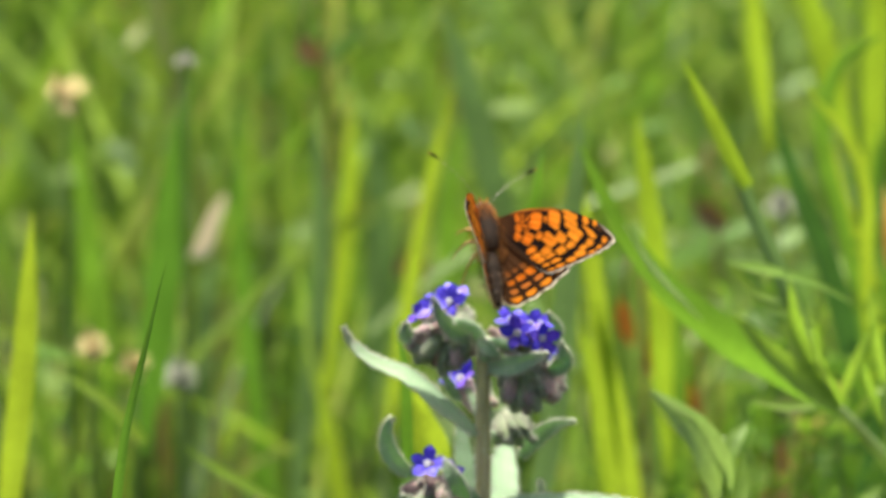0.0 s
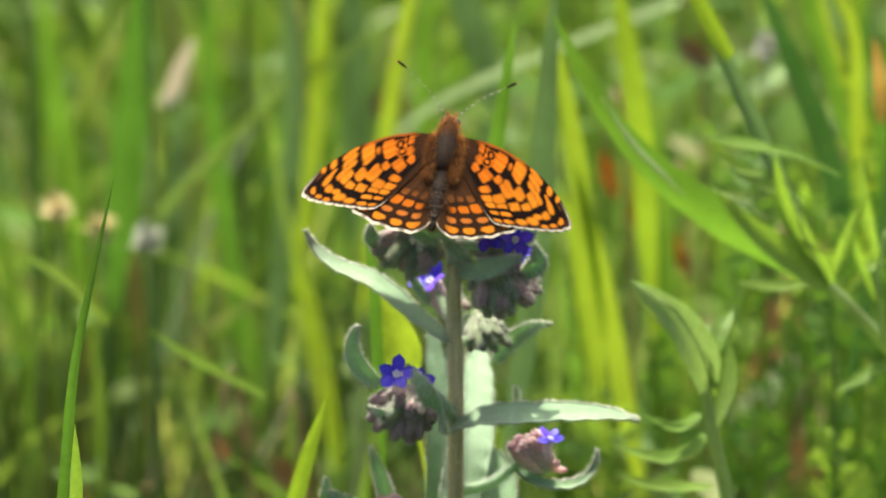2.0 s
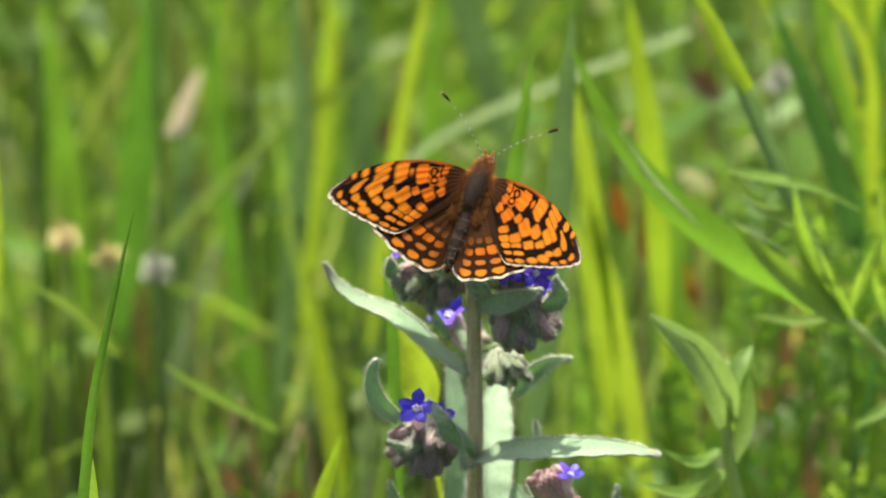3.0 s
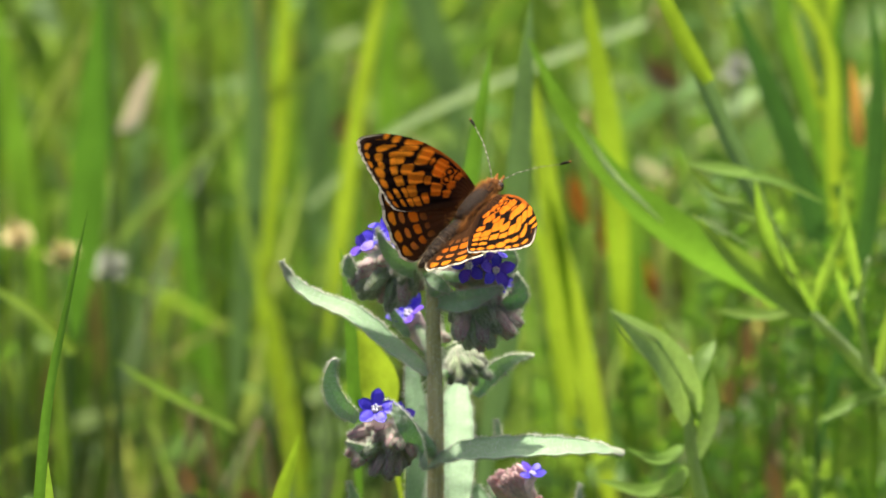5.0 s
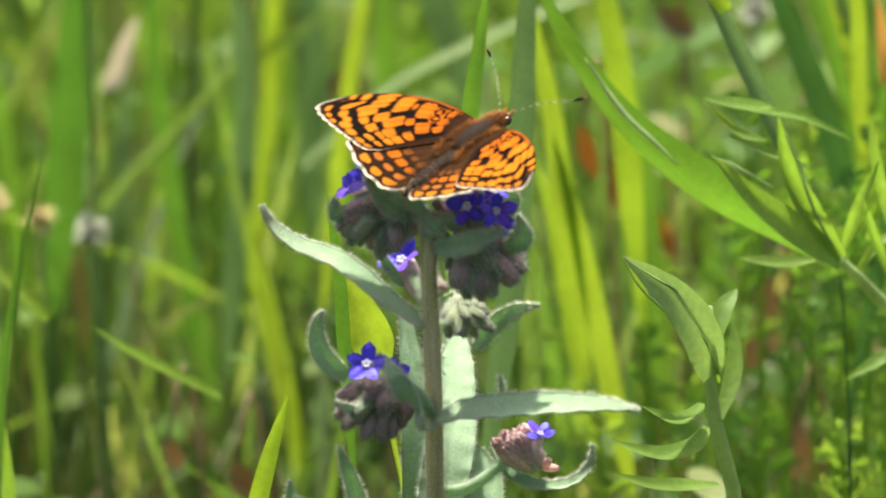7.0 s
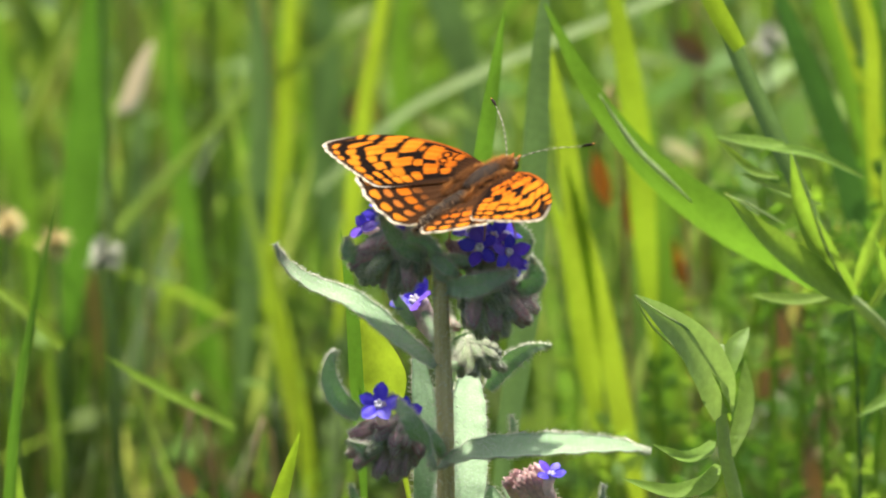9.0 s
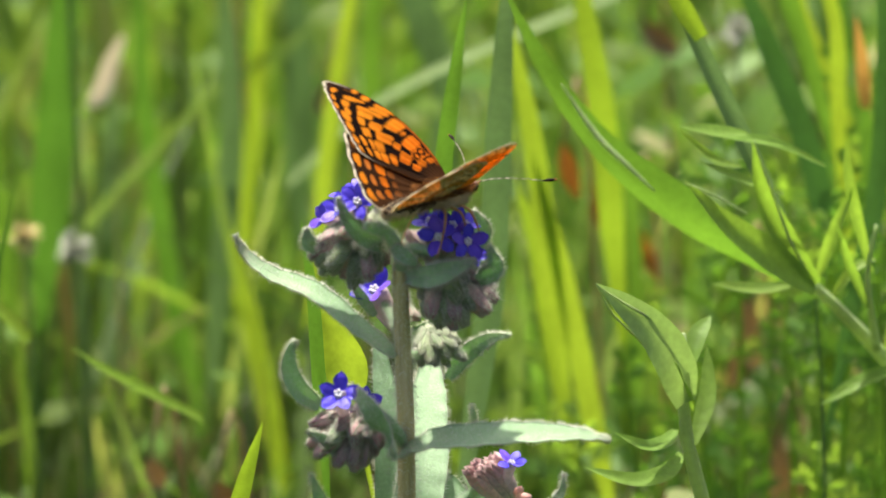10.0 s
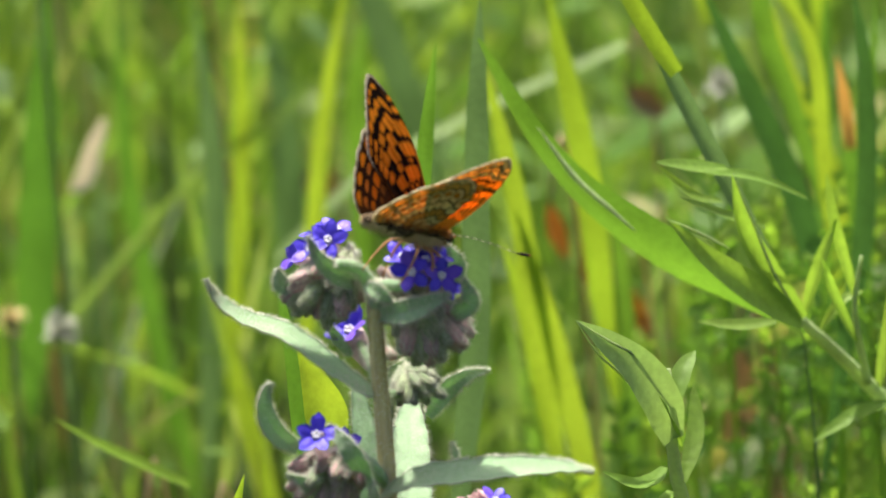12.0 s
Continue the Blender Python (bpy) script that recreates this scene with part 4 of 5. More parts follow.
rosy_head((-10.6, -6.0, -41.5), (-0.2, -0.3, 0.85), 6, 0.9)
bud_head((2.7, 5.0, -14.4), (0.9, 7.0, -12.4), (2.7, 2.4, 2.0), 16, 0.6, 5, 1.0)
bud_head((-1.6, 10.0, -10.2), (-2.4, 10.0, -11.9), (1.8, 1.8, 1.0), 4, 0.7, 6)


def petal_shape():
    """A rounded lobe, cupped a little, thin but solid."""
    return leaf([(0.55, 0, 0), (1.4, 0, 0.12), (2.3, 0, 0.1), (3.0, 0, -0.15)], 1.95, [0.6, 0.9, 1.0, 0.78, 0.12], (0, 0, 1), -0.12, 0, 0.12, 8, 4)


PETAL = petal_shape()
PETAL_MESH = mesh_of("petal", np.array(PETAL[0]) * 0.001, PETAL[1], M_PETAL)
THROAT = join(*[tube([(0.25 * math.cos(a), 0.25 * math.sin(a), 0), (0.5 * math.cos(a), 0.5 * math.sin(a), 0.4), (0.62 * math.cos(a), 0.62 * math.sin(a), 0.75)], [0.3, 0.34, 0.15], 6, 4)
                for a in [2 * math.pi * k / 5 for k in range(5)]])
THROAT_MESH = mesh_of("throat", np.array(THROAT[0]) * 0.00082, THROAT[1], M_EYE_WHITE)
TUBE = tube([(0, 0, -5), (0, 0, -2), (0, 0, 0.05)], [0.75, 0.95, 1.0], 12, 6)
TUBE_MESH = mesh_of("flower", np.array(TUBE[0]) * 0.001, TUBE[1], M_TUBE)


def flower(at, way, size=1.0, spin=0.0, cup=0.0):
    ob = part("flower", TUBE_MESH, M_TUBE, plant, "blue-violet flower with five lobes and a white eye")
    stand(ob, at, way, size, spin)
    part("throat", THROAT_MESH, M_EYE_WHITE, ob, "white throat scales")
    for k in range(5):
        p = part("petal", PETAL_MESH, M_PETAL, ob)
        r = lambda n: jit(at[0], at[2], k, n) - 0.5
        p.matrix_basis = (Matrix.Rotation(2 * math.pi * k / 5 + 0.25 * r(1), 4, "Z") @ Matrix.Rotation(-cup + 0.6 * r(2), 4, "Y")
                          @ Matrix.Rotation(0.7 * r(3), 4, "X") @ Matrix.Scale(1 + 0.25 * r(4), 4))


# lower head, facing the viewer
flower((-10.5, -11.0, -14.9), (-0.1, -0.66, 0.75), 1.05, 0.3, 0.3)
flower((-7.2, -6.0, -18.1), (0.5, -0.3, 0.7), 0.8, 0.9, 0.5)
# head on the other side of the stem
flower((-5.8, 10.0, -7.9), (-0.25, -0.5, 0.85), 1.2, 0.2, 0.6)
# low head
flower((12.7, -1.0, -29.1), (0.25, -0.35, 0.9), 0.8, 0.5, 0.5)
# upper heads
flower((-7.9, 4.0, 7.2), (-0.2, -0.75, 0.75), 0.95, 0.1, 0.3)
flower((-10.4, 5.0, 5.7), (-0.6, -0.45, 0.6), 0.9, 0.8, 0.4)
flower((-12.4, 6.0, 4.1), (-0.8, -0.4, 0.4), 0.8, 0.4, 0.5)
flower((-7.0, 8.0, 7.2), (0.1, -0.4, 0.9), 0.9, 0.7, 0.3)
flower((-9.2, 8.0, 6.8), (-0.4, -0.2, 0.9), 0.9, 0.2, 0.3)
flower((3.0, -3.0, 4.6), (-0.1, -0.85, 0.5), 0.95, 0.6, 0.3)
flower((6.9, -2.0, 3.6), (0.3, -0.85, 0.4), 0.9, 0.2, 0.35)
flower((4.9, 0.0, 5.1), (0.1, -0.6, 0.8), 0.95, 0.9, 0.3)
flower((1.9, 2.0, 5.0), (-0.2, -0.4, 0.9), 0.9, 0.0, 0.35)
flower((7.5, 0.0, 1.4), (0.7, -0.5, 0.3), 0.75, 0.5, 0.5)
flower((6.6, 3.0, 4.2), (0.4, -0.2, 0.9), 0.85, 0.3, 0.4)


# ---- the butterfly ----
butterfly = thing("butterfly", "orange and black chequered butterfly with white-fringed wings, sitting on the flower", "butterfly")
ORANGE, AMBER, PITCH, DUSK = np.array((0.72, 0.19, 0.011)), np.array((0.8, 0.27, 0.017)), np.array((0.012, 0.007, 0.005)), np.array((0.075, 0.033, 0.013))
CREAM, OCHRE, TAWNY, FRINGE = np.array((1.0, 0.84, 0.42)), np.array((0.92, 0.58, 0.16)), np.array((0.6, 0.19, 0.03)), np.array((0.78, 0.71, 0.55))
FORE = [(0.3, 1.6), (5.0, 1.2), (11.0, -1.3), (16.0, -5.2), (18.9, -9.0), (19.5, -10.5), (18.6, -11.6), (15.0, -12.5), (11.0, -12.9), (8.0, -12.8), (4.0, -8.0), (0.3, -2.0)]
HIND = [(0.3, 1.2), (6.0, 0.8), (11.2, -2.4), (12.9, -6.0), (11.6, -9.2), (8.6, -11.2), (4.8, -12.4), (1.2, -12.5), (-0.5, -11.0), (-0.6, -6.0), (-0.2, -2.0)]
# where the wing cells fan out from the root: degrees, and the share of the cells up to there
FAN = {"forewing": ((-95, -61, -29, 9), (9, 8, 2.5, 0)), "hindwing": ((-120, -88, -22, 15), (7, 6, 1, 0))}


def cells(name, x, y):
    """Which wing cell a place lies in, counted from the front edge; the forewing's veins bend with that edge."""
    th = math.degrees(math.atan2(y, x))
    if name == "hindwing":
        return np.interp(th, *FAN[name])
    front = np.interp(math.hypot(x, y), (1.6, 5.1, 11.1, 16.8, 20.9, 22.1), (60, 13.5, -6.7, -18.0, -25.5, -28.3))
    return max(0.0, 8 * (front - th) / (front + 61)) if th > -61 else 8 + (-61 - th) / 34


def soft(x, lo, hi):
    return min(1.0, max(0.0, (x - lo) / (hi - lo)))


def bar(x, lo, hi, e):
    return soft(x, lo - e, lo + e) * (1 - soft(x, hi - e, hi + e))


def patch(f, u, hw, lo, hi, p=3.0, e=0.12):
    """1 inside a rounded patch of a cell: f across it from 0 to 1, u along it."""
    d = (abs(f - 0.5) / hw) ** p + (abs(u - (lo + hi) / 2) / ((hi - lo) / 2)) ** p
    return 1 - soft(d, 1 - e * 2, 1 + e * 2)


def block(s, u, at, along, wide, deep, p=4.0):
    """1 inside a rounded block, at the cell and the share of the way to the edge given; wide across the cells, deep along them."""
    d = (abs(s - at) / wide) ** p + (abs(u - along) / deep) ** p
    return 1 - soft(d, 0.6, 1.5)


# the forewing's orange marks: cell, share of the way to the edge, half width, half depth
EDGE_SPOTS = [(0.62 + 0.85 * k, 0.9 + 0.013 * k, 0.33, 0.02, 2.2) for k in range(4)] + [(4.1, 0.885, 0.5, 0.045, 2.0), (5.1, 0.905, 0.46, 0.036, 2.0), (6.2, 0.925, 0.42, 0.025, 2.0), (7.1, 0.925, 0.3, 0.02, 2.0)]
ROW_SPOTS = [(1.05 + 0.86 * k, 0.812 + 0.014 * k, 0.36, 0.028, 2.6) for k in range(3)] + [(3.55, 0.838, 0.36, 0.026, 2.4)] + [(6.2, 0.81, 0.45, 0.032, 3.0), (7.15, 0.8, 0.35, 0.03, 3.0)]
BANDS = [(1.5 + 0.6 * k, 0.664 + 0.018 * k, 0.27, 0.066, 6.0) for k in range(3)] + [(3.35, 0.712, 0.36, 0.046, 5.0), (4.2, 0.735, 0.4, 0.034, 4.0), (5.2, 0.712, 0.44, 0.048, 5.0), (6.25, 0.695, 0.45, 0.03, 4.0), (7.2, 0.68, 0.4, 0.036, 4.0)]
CHECKS = [(2.95, 0.532, 0.95, 0.052, 5.0), (4.25, 0.63, 0.48, 0.044, 5.0), (5.15, 0.55, 0.54, 0.068, 6.0), (6.25, 0.6, 0.52, 0.055, 5.0), (7.25, 0.58, 0.42, 0.05, 4.0), (3.95, 0.372, 1.05, 0.044, 6.0),
          (6.3, 0.352, 0.66, 0.05, 5.0), (5.45, 0.44, 0.42, 0.03, 4.0), (7.1, 0.46, 0.5, 0.04, 4.0), (5.6, 0.225, 0.6, 0.034, 4.0), (6.75, 0.25, 0.5, 0.034, 4.0), (3.9, 0.205, 0.9, 0.022, 4.0)]


def fore_top(u, s):
    """Upper side of a forewing: orange blocks and spots on black. u from root to edge, s counts the cells from the front edge round to the back."""
    lit = 0.0
    front = s
    if s < 8:
        near = np.interp(u, (0.15, 0.5, 0.66, 0.8, 0.95), (2.5, 1.95, 1.15, 0.65, 0.25))
        s = near + s * (8 - near) / 8
    for marks in (EDGE_SPOTS, ROW_SPOTS) if u > 0.77 else (ROW_SPOTS, BANDS, CHECKS) if u > 0.6 else (BANDS, CHECKS):
        for at, along, wide, deep, p in marks:
            if abs(s - at) < wide * 1.2:
                lit = max(lit, block(s, u, at, along, wide, deep, p))
    # a ring and a pair of loops in the long front cell
    ring = math.hypot((s - 3.5) / 0.72, (u - 0.452) / 0.03)
    lit = max(lit, 0.8 * (1 - soft(ring, 0.35, 0.7)))
    if 0.24 < u < 0.325 and 3.2 < s < 5.6:
        loop = min(abs(math.hypot((s - 3.9) / 0.55, (u - 0.283) / 0.03) - 0.85), abs(math.hypot((s - 4.95) / 0.5, (u - 0.283) / 0.028) - 0.85))
        lit = max(lit, soft(loop, 0.2, 0.45))
    col = ORANGE * (1 - soft(u, 0.35, 0.65)) + AMBER * soft(u, 0.35, 0.65)
    col = col * (0.82 + 0.3 * jit(int(s * 1.3), 11 + int(u * 7)))
    dark = PITCH * (1 - soft(u, 0.92, 0.955)) + np.array((0.05, 0.026, 0.016)) * soft(u, 0.92, 0.955)
    col = col * lit + dark * (1 - lit)
    # the tawny front edge, narrowing outwards
    rim = (1 - soft(front, 0.45, 0.8)) * (1 - soft(u, 0.5, 0.6))
    col = col * (1 - rim) + np.array((0.4, 0.11, 0.014)) * rim
    dusk = max(1 - soft(u, 0.1, 0.24), soft(s, 7.6, 8.3))
    return col * (1 - 0.85 * dusk) + DUSK * 0.85 * dusk


def hind_top(u, s):
    """Upper side of a hindwing: dark brown, with rows of amber lunules, tawny spots and amber blocks."""
    c = int(s)
    f = s - c
    j = lambda n: jit(c, n + 20) - 0.5
    arch = 0.06 * (1 - (2 * f - 1) ** 2)
    lit = patch(f, u, 0.36, 0.835, 0.865 + arch, 2.5)
    lit2 = patch(f, u, 0.33, 0.70 + 0.03 * j(1), 0.775 + 0.03 * j(2), 2.6)
    lit3 = patch(f, u, 0.38, 0.545 + 0.04 * j(3), 0.655 + 0.03 * j(4), 4) * (0.85 + 0.25 * j(7))
    lit4 = patch(f, u, 0.34, 0.41 + 0.03 * j(5), 0.49 + 0.03 * j(6), 3) * 0.45
    col = PITCH * 0.7 + DUSK * 0.4
    for k, tint in ((lit, AMBER), (lit2, TAWNY * 0.95), (lit3, ORANGE * 0.95), (lit4, TAWNY)):
        col = col * (1 - k) + tint * k
    dusk = max(1 - soft(u, 0.36, 0.52), soft(s, 5.4, 6.2), 1 - soft(s, 0.4, 1.0))
    return col * (1 - 0.85 * dusk) + DUSK * 0.85 * dusk


def fore_under(u, s):
    c = int(s)
    f = s - c
    vein = 1 - min(f, 1 - f) * 2
    black = soft(vein, 0.8, 0.92) * 0.85
    arch = 0.03 * (1 - (2 * f - 1) ** 2)
    black = max(black, bar(u, 0.95, 0.972, 0.008), bar(u + arch, 0.885, 0.905, 0.008), bar(u - arch, 0.795, 0.815, 0.008))
    black = max(black, bar(u + 0.04 * (jit(c, 2) - 0.5), 0.7, 0.745, 0.012) * (jit(c, 5) > 0.35))
    black = max(black, bar(u + 0.05 * (jit(c, 3) - 0.5), 0.54, 0.585, 0.012) * (jit(c, 6) > 0.4))
    tip = soft(u, 0.72, 0.8) * (1 - soft(s, 4.5, 7.0))
    edge = soft(u, 0.87, 0.9)
    col = np.array((0.92, 0.4, 0.05)) * (1 - max(tip, edge)) + CREAM * max(tip, edge)
    return col * (1 - black) + PITCH * black


def hind_under(u, s):
    """Under side of a hindwing: staggered cream, ochre and tawny scallops, each outlined in brown."""
    s *= 1.4
    c = int(s)
    f = s - c
    vein = 1 - min(f, 1 - f) * 2
    line = soft(vein, 0.8, 0.94) * 0.7
    arch = 0.07 * (1 - (2 * f - 1) ** 2)
    v = u + 0.05 * (jit(c, 3) - 0.5)
    for lo, hi, a in ((0.945, 0.968, 0), (0.815, 0.845, -1), (0.715, 0.745, -0.8), (0.572, 0.604, 0.9), (0.425, 0.458, 0.9), (0.292, 0.325, 0.9), (0.18, 0.205, 0.6)):
        line = max(line, bar(v + a * arch, lo, hi, 0.009) * (0.75 + 0.25 * jit(c, lo * 9)))
    if v - arch > 0.825:
        col = CREAM
    elif v - 0.8 * arch > 0.73:
        col = OCHRE * 0.9
    elif v + 0.9 * arch > 0.59:
        ring = math.hypot((f - 0.5) / 0.34, (u - 0.68) / 0.05)
        col = TAWNY * 0.6 + OCHRE * 0.3 if ring < 0.8 else CREAM * 0.85
        line = max(line, bar(ring, 0.8, 1.0, 0.08) * 0.6)
    elif v + 0.9 * arch > 0.44:
        col = CREAM * (0.8 + 0.3 * jit(c, 4))
    elif v + 0.9 * arch > 0.31:
        col = TAWNY * 0.35 + OCHRE * 0.5
    else:
        col = CREAM * (0.55 + 0.35 * jit(c, 6))
    return col * (1 - line) + np.array((0.05, 0.03, 0.014)) * line


def wing(name, outline, top, under, side, lift):
    """One wing, root at the origin: two layers of scales a hair apart, the edge gently scalloped and fringed white."""
    ns, nu = 170, 84
    edge = spline(outline, 400)
    ang = np.unwrap(np.arctan2(edge[:, 1], edge[:, 0]))
    run = np.concatenate([[0], np.cumsum(np.linalg.norm(np.diff(edge, axis=0), axis=1))])
    a0, a1 = (0.42, 0.80) if "fore" in name else (0.27, 0.80)
    hi, lo = FAN[name][0][3], FAN[name][0][1] - 4
    top_th, end_th = math.degrees(ang[0]), math.degrees(ang[-1])
    want = np.interp(np.arange(ns + 1) / ns, (0, 0.06, 0.92, 1), (top_th, hi, lo, end_th))
    falling = np.minimum.accumulate(np.degrees(ang))
    at = np.interp(-want, -falling, run)
    share = at / run[-1]
    ex, ey = np.interp(at, run, edge[:, 0]), np.interp(at, run, edge[:, 1])
    # how far the outer margin lies from the root, by direction
    rim = (run > a0 * run[-1]) & (run < a1 * run[-1])
    order = np.argsort(ang[rim])
    far_th, far_r = np.degrees(ang[rim][order]), np.hypot(edge[rim, 0], edge[rim, 1])[order]
    verts, cols, faces = [], [], []
    for layer in (0, 1):
        for i in range(ns + 1):
            w = share[i]
            outer = soft(w, a0 - 0.03, a0 + 0.03) * (1 - soft(w, a1 - 0.02, a1 + 0.03))
            for k in range(nu + 1):
                u = (k / nu) ** 0.85
                x, y = ex[i] * u, ey[i] * u
                th = math.degrees(math.atan2(y, x))
                fan = cells(name, x, y)
                scal = 1 - outer * (0.012 if "fore" in name else 0.022) * abs(math.cos(math.pi * fan)) * u
                x, y = x * scal, y * scal
                z = 0.5 * math.sin(math.pi * min(1, x / 20)) + 0.15 * math.cos(fan * 2 * math.pi) * u * (1 - u) - (0.07 if layer else 0) + lift
                verts.append((side * x, y, z))
                wob = noise.noise((x * 0.55, y * 0.55, 7.0 * layer + len(name))) + 0.9 * noise.noise((x * 1.7, y * 1.7, 3.0 + layer))
                wob2 = noise.noise((x * 0.7, y * 0.7, 31.0 + layer)) + 0.8 * noise.noise((x * 1.9, y * 1.9, 11.0 + layer))
                reach = np.interp(th, far_th, far_r)
                way = math.hypot(x, y) / reach
                if name == "forewing":
                    straight = 1 - soft(way, 0.5, 0.9)
                    way += (math.hypot(x, y) / 20 - way) * straight
                g = (under if layer else top)(way + 0.013 * wob * (1.15 - u), max(0.0, min(fan + 0.08 * wob2, FAN[name][1][0] - 0.01)))
                white = (soft(u, 0.974, 0.981) if name == "forewing" else soft(u, 0.962, 0.97)) * outer * (1.0 if 0.12 < fan % 1 < 0.88 else 0.4)
                cols.append((*(g * (1 - white) + FRINGE * white), 1.0))
    m = (ns + 1) * (nu + 1)
    for layer in (0, 1):
        for i in range(ns):
            for k in range(nu):
                a = layer * m + i * (nu + 1) + k
                q = (a, a + 1, a + nu + 2, a + nu + 1)
                faces.append(q if (layer == 0) == (side < 0) else q[::-1])
    for i in range(ns):
        a = i * (nu + 1) + nu
        faces.append((a, a + nu + 1, a + nu + 1 + m, a + m))
    me = mesh_of(name, np.array(verts) * 0.001, faces, M_WING)
    layer = me.color_attributes.new("scales", "FLOAT_COLOR", "POINT")
    layer.data.foreach_set("color", np.array(cols, np.float32).ravel())
    ob = part(name, me, M_WING, butterfly, "orange and black chequered wing with a white fringe")
    return ob


WINGS = []
for side in (-1, 1):
    WINGS.append((side, 3.2, wing("forewing", FORE, fore_top, fore_under, side, 0.12)))
    WINGS.append((side, -0.5, wing("hindwing", HIND, hind_top, hind_under, side, -0.12)))


def egg(length, width, height, rings=14, sides=16, ridges=0, taper=0.0):
    """A rounded body along y, centred; ridges mark its segments."""
    verts, faces = [], []
    for i in range(rings + 1):
        a = math.pi * i / rings
        r = max(0.02, math.sin(a)) ** 0.75
        y = -math.cos(a) * length / 2
        r *= (1 + (0.05 * math.cos(ridges * 2 * math.pi * i / rings) if ridges else 0)) * (1 + taper * y / length)
        for k in range(sides):
            b = 2 * math.pi * k / sides
            verts.append((r * width / 2 * math.cos(b), y, r * height / 2 * math.sin(b)))
    for i in range(rings):
        for k in range(sides):
            a, b = i * sides + k, i * sides + (k + 1) % sides
            faces.append((a, a + sides, b + sides, b))
    return verts, faces


def shifted(shape, dx, dy, dz):
    return [np.array(v) + (dx, dy, dz) for v in shape[0]], shape[1]


def small(shape):
    return np.array(shape[0]) * 0.001, shape[1]


def build_body():
    thorax = shifted(egg(8.6, 3.5, 2.8), 0, 2.6, 0.85)
    ob = part("thorax", small(thorax), M_BODY, butterfly, "dark thorax in tawny hair")
    part("hairs", small(fuzz(thorax, 1500, 0.6, 21, 0.02, 0.3)), M_GREYHAIR, ob, kind="stuff")
    front = shifted(egg(4.6, 3.2, 2.6), 0, 5.0, 0.75)
    part("hairs", small(fuzz(front, 2300, 0.85, 22, 0.025, 0.5)), M_RUFF, ob, "tawny ruff", kind="stuff")
    for s in (-1, 1):
        flank = shifted(egg(8.0, 1.6, 1.6), s * 2.0, 0.5, 0.9)
        part("hairs", small(fuzz(flank, 1300, 1.1, 26, 0.02, 0.9)), M_RUFF, ob, "tawny hair at the wing roots", kind="stuff")
        tail = shifted(egg(8.0, 1.2, 1.0), s * 1.5, -4.6, 0.4)
        part("hairs", small(fuzz(tail, 900, 1.6, 29, 0.02, 0.4)), M_GREYHAIR, ob, "brown hair beside the abdomen", kind="stuff")
    abdomen = shifted(egg(12.0, 2.5, 2.4, 42, 16, 7, 0.35), 0, -5.8, 0.1)
    ob = part("abdomen", small(abdomen), M_BODY, butterfly, "dark ringed abdomen")
    part("hairs", small(fuzz(abdomen, 700, 0.4, 23, 0.018, 0.1)), M_GREYHAIR, ob, kind="stuff")
    for k in range(6):
        y = -1.6 - 1.62 * k
        r = 1.27 * (1 - (abs(y + 5.4) / 7.5) ** 2.4)
        band = [np.array((r * math.cos(a), y, 0.1 + r * 0.97 * math.sin(a))) for a in np.linspace(0.15, 3.0, 60)]
        part("ring", small(hairs(band, [unit(q - (0, y, 0.1)) + np.array((0, -1.2, 0)) for q in band], 0.42, 40 + k, 0.03)), M_RINGHAIR, ob, "pale ring of scales", kind="stuff")
    belly = shifted(egg(11.4, 2.3, 1.9, 20, 14), 0, -5.8, -0.15)
    ob = part("belly", small(belly), M_CREAMHAIR, butterfly, "pale cream underside")
    part("hairs", small(fuzz(belly, 2200, 0.8, 27, 0.022)), M_CREAMHAIR, ob, kind="stuff")
    chest = shifted(egg(7.4, 3.3, 2.7, 16, 14), 0, 2.7, -0.15)
    ob = part("chest", small(chest), M_CREAMHAIR, butterfly, "pale cream hairy chest")
    part("hairs", small(fuzz(chest, 1800, 0.9, 28, 0.03)), M_CREAMHAIR, ob, kind="stuff")
    head = shifted(egg(2.2, 2.3, 2.0), 0, 7.0, 0.6)
    ob = part("head", small(head), M_BODY, butterfly, "small tawny head")
    part("hairs", small(fuzz(head, 700, 0.5, 24, 0.02)), M_RUFF, ob, kind="stuff")
    for s in (-1, 1):
        part("eye", small(shifted(egg(1.3, 0.9, 1.3, 10, 12), s * 1.05, 7.2, 0.6)), M_COMPOUND, ob, "dark compound eye")
        part("palp", small(tube([(s * 0.4, 7.7, 0.4), (s * 0.55, 8.4, 0.8), (s * 0.6, 9.0, 1.2)], [0.22, 0.28, 0.1], 8, 6)), M_RUFF, ob)
        dip = 2.4 if s > 0 else 0.0
        feeler = [(s * 0.5, 7.5, 1.1), (s * 2.6, 9.8, 2.4 - dip * 0.3), (s * 5.0, 12.0, 3.4 - dip * 0.65), (s * 7.6, 13.8, 4.2 - dip)]
        ant = part("antenna", small(tube(feeler, [0.06, 0.05, 0.05], 6, 30)), M_ANTENNA, butterfly, "ringed antenna with a dark club")
        part("club", small(tube([(s * 7.5, 13.74, 4.15 - dip), (s * 8.2, 14.2, 4.35 - dip), (s * 9.0, 14.6, 4.5 - dip)], [0.06, 0.24, 0.18], 8, 8)), M_BODY, ant, "dark club")
        part("club_tip", small(tube([(s * 8.95, 14.58, 4.49 - dip), (s * 9.1, 14.66, 4.52 - dip), (s * 9.25, 14.72, 4.55 - dip)], [0.18, 0.16, 0.06], 8, 4)), M_RUFF, ant, "orange tip")
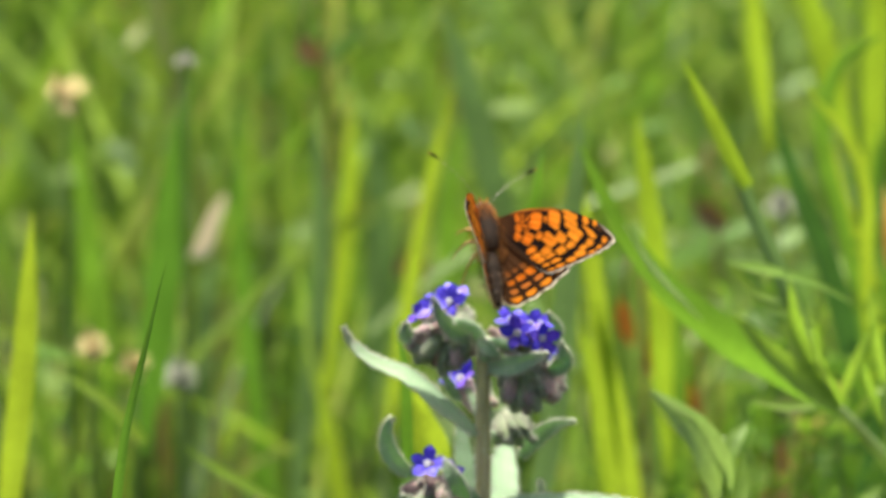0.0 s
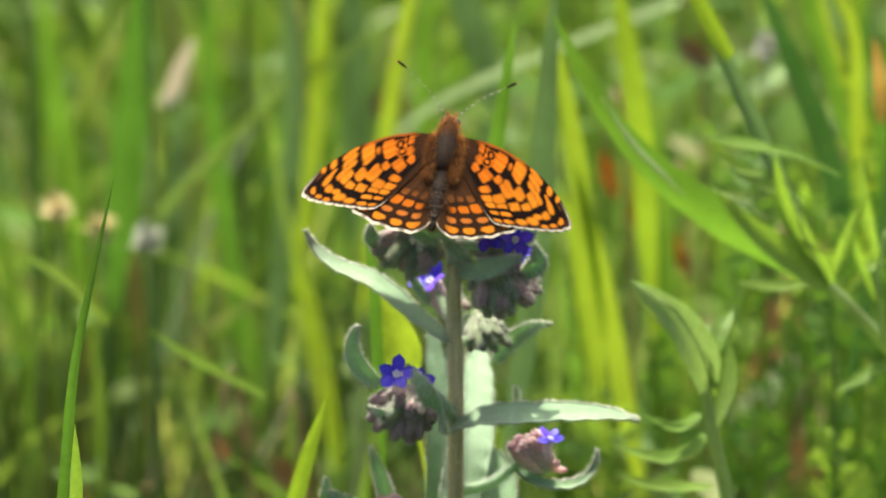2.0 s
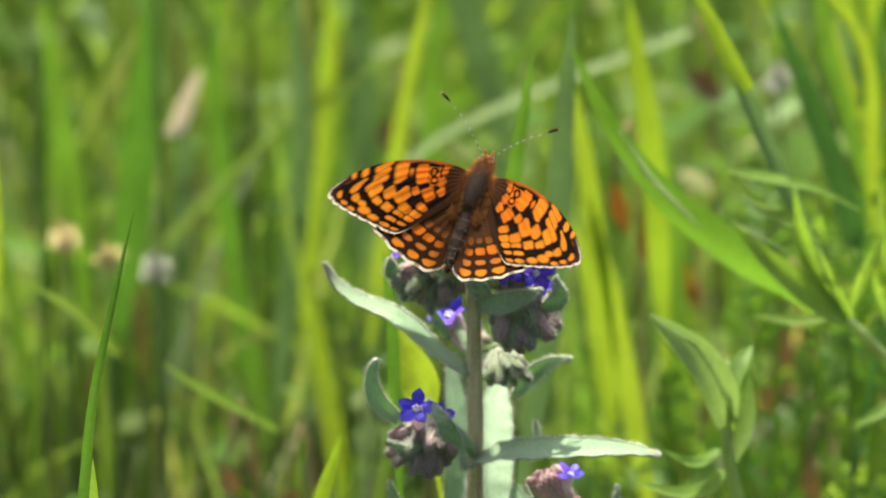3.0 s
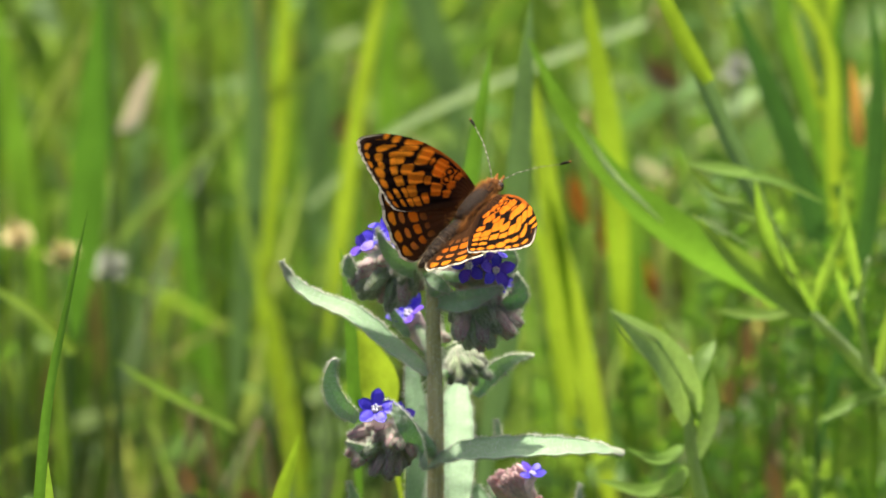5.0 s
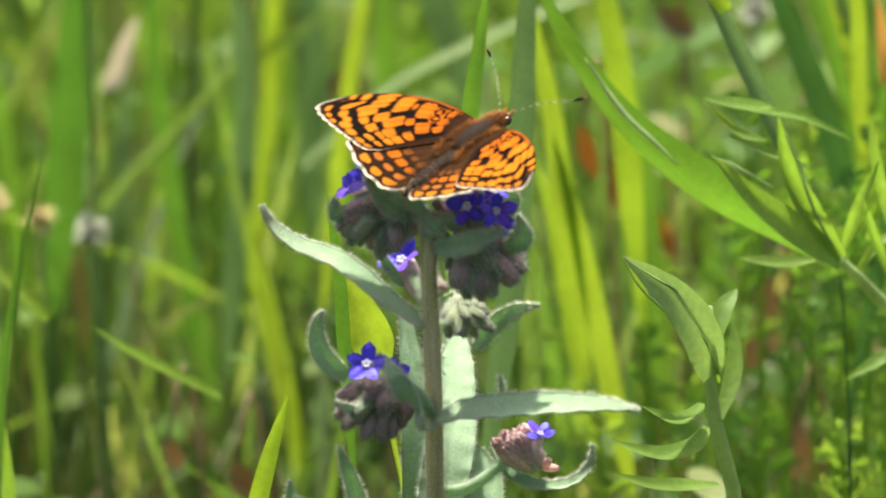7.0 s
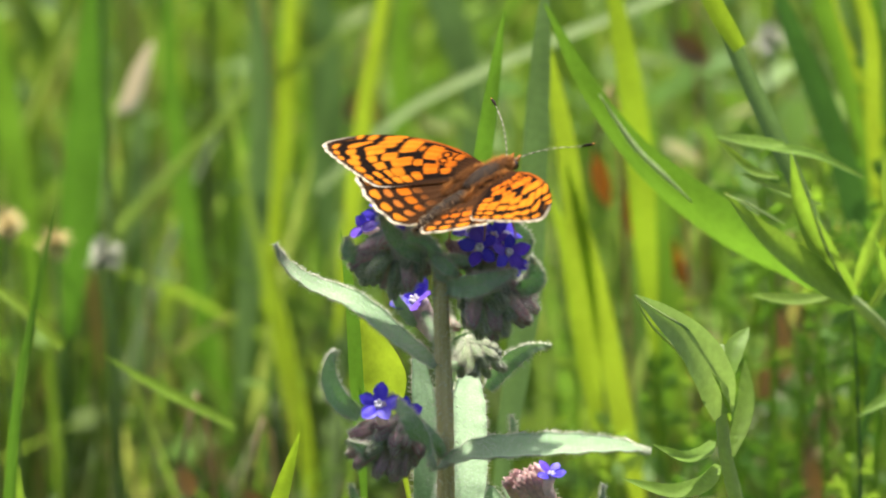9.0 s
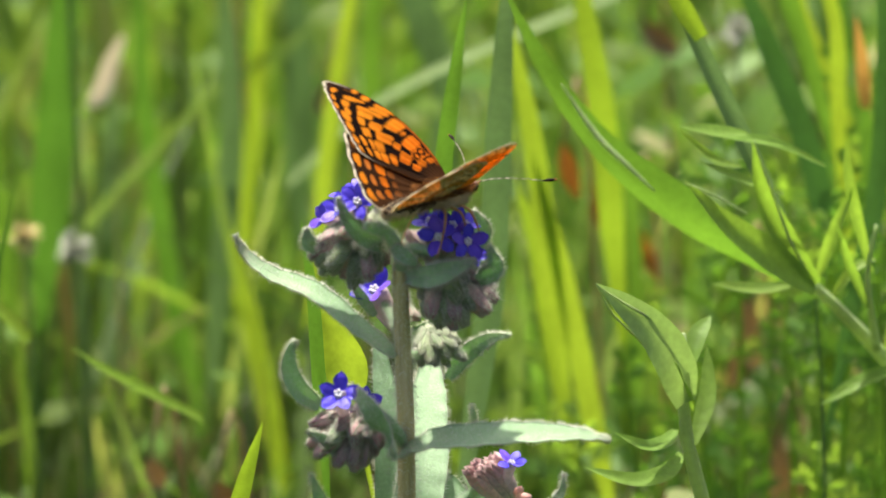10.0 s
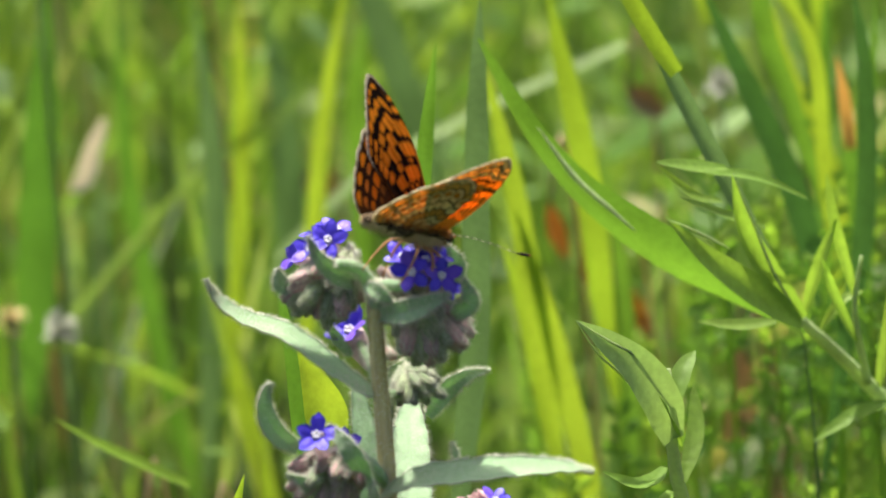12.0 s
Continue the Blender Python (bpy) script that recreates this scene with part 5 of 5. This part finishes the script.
        for y, out, fwd, down in ((3.6, 2.6, 3.6, 5.4), (2.0, 3.6, 0.6, 6.2), (0.6, 3.0, -4.0, 6.0)):
            part("leg", small(tube([(s * 0.8, y, -1.2), (s * out * 0.75, y + fwd * 0.35, -1.9), (s * out, y + fwd * 0.7, -down * 0.75), (s * out * 1.05, y + fwd, -down - 1)], [0.24, 0.2, 0.13, 0.08], 6, 12)),
                 M_LEG, butterfly)


build_body()


# ---- what moves: the butterfly walks a little on the flower, turns, and beats its wings ----
def perch(x, y, z, yaw, pitch, roll):
    return Matrix.Translation(Vector((x, y, z + 455.0)) * 0.001) @ pose(0, 0, 0, 0, 0, -yaw) @ pose(0, 0, 0, pitch) @ pose(0, 0, 0, 0, roll)


def motions():
    walk(butterfly, [
        (0, perch(-1.9, -0.6, 12.9, -10.8, 34.6, 8.4)),
        (0.5, perch(-3.3, -1.5, 10.9, -6.8, 26.3, -0.0)),
        (1, perch(-4.7, -0.7, 9.6, 11.5, 36.6, 6.7)),
        (1.5, perch(-3.7, 0.3, 8.6, 14.8, 37.4, 4.4)),
        (2, perch(-3.8, 0.8, 9.3, 9.6, 37.2, 4.6)),
        (2.5, perch(-3.5, 0.4, 8.7, 12.8, 42.3, 6.1)),
        (4.3, perch(0.7, 0.4, 6.9, 44.9, 23.0, 9.3)),
        (4.5, perch(1.3, 0.7, 5.7, 38.2, 19.6, 5.5)),
        (5, perch(2.7, 1.2, 5.5, 39.5, 23.8, 2.6)),
        (5.5, perch(2.4, 0.5, 6.4, 46.7, 14.3, 4.8)),
        (6, perch(2.6, 0.1, 6.7, 46.8, 13.6, 5.8)),
        (6.5, perch(3.1, 0.0, 6.6, 47.7, 17.0, 2.8)),
        (8.5, perch(2.2, 0.1, 6.4, 46.3, 19.6, 0.8)),
        (9, perch(2.3, 0.5, 6.3, 43.2, 13.1, -0.0)),
        (9.2, perch(3.6, 0.4, 4.3, 36.1, -2.2, 3.0)),
        (9.5, perch(3.2, 0.7, 5.3, 39.5, -3.3, 3.7)),
        (10, perch(2.8, -0.3, 4.1, 36.6, -6.3, 1.0)),
        (10.5, perch(2.3, -0.2, 4.6, 39.9, -9.8, -2.2)),
        (11, perch(2.6, -0.5, 4.6, 38.0, -17.9, 3.9)),
        (11.5, perch(3.4, -0.9, 4.8, 34.3, -27.7, 5.9)),
        (12, perch(3.4, -1.2, 4.5, 35.7, -25.5, 10.2)),
    ])
    left = [(0, 63), (0.5, 43), (1, 27), (1.5, 23), (2, -5), (2.5, 10), (4.3, 31), (4.5, 66), (5, 63), (5.5, 9), (6, 6), (6.5, 14), (8.5, 15), (9, 16), (9.2, 36), (9.5, 32), (10, 45), (10.5, 55), (11, 59), (11.5, 78), (12, 61)]
    right = [(0, 40), (0.5, 42), (1, 22), (1.5, 19), (2, -8), (2.5, 14), (4.3, 9), (4.5, 27), (5, 20), (5.5, 3), (6, 3), (6.5, 13), (8.5, 8), (9, 12), (9.2, 19), (9.5, 26), (10, 37), (10.5, 48), (11, 52), (11.5, 60), (12, 44)]
    quick_left = [(0.1, 52), (0.2, 15), (0.3, 56), (0.4, 68), (0.6, 36), (0.7, 4), (0.8, 20), (0.9, 28),
                  (4.4, 50), (4.6, 38), (4.7, 20), (4.8, 64), (4.9, 58), (5.1, 52), (5.2, 12), (5.3, 16), (5.4, 28)]
    quick_right = [(0.1, 38), (0.2, 10), (0.3, 48), (0.4, 62), (0.6, 30), (0.7, 10), (0.8, 38), (0.9, 28),
                   (4.4, 24), (4.6, 12), (4.7, 3), (4.8, 14), (4.9, 16), (5.1, 16), (5.2, -2), (5.3, 8), (5.4, 30)]
    for side, y, ob in WINGS:
        beats = sorted(left + quick_left) if side < 0 else sorted(right + quick_right)
        walk(ob, [(t, pose(side * 0.0012, y * 0.001, 0.0008, 0, -side * a, 0)) for t, a in beats])


motions()
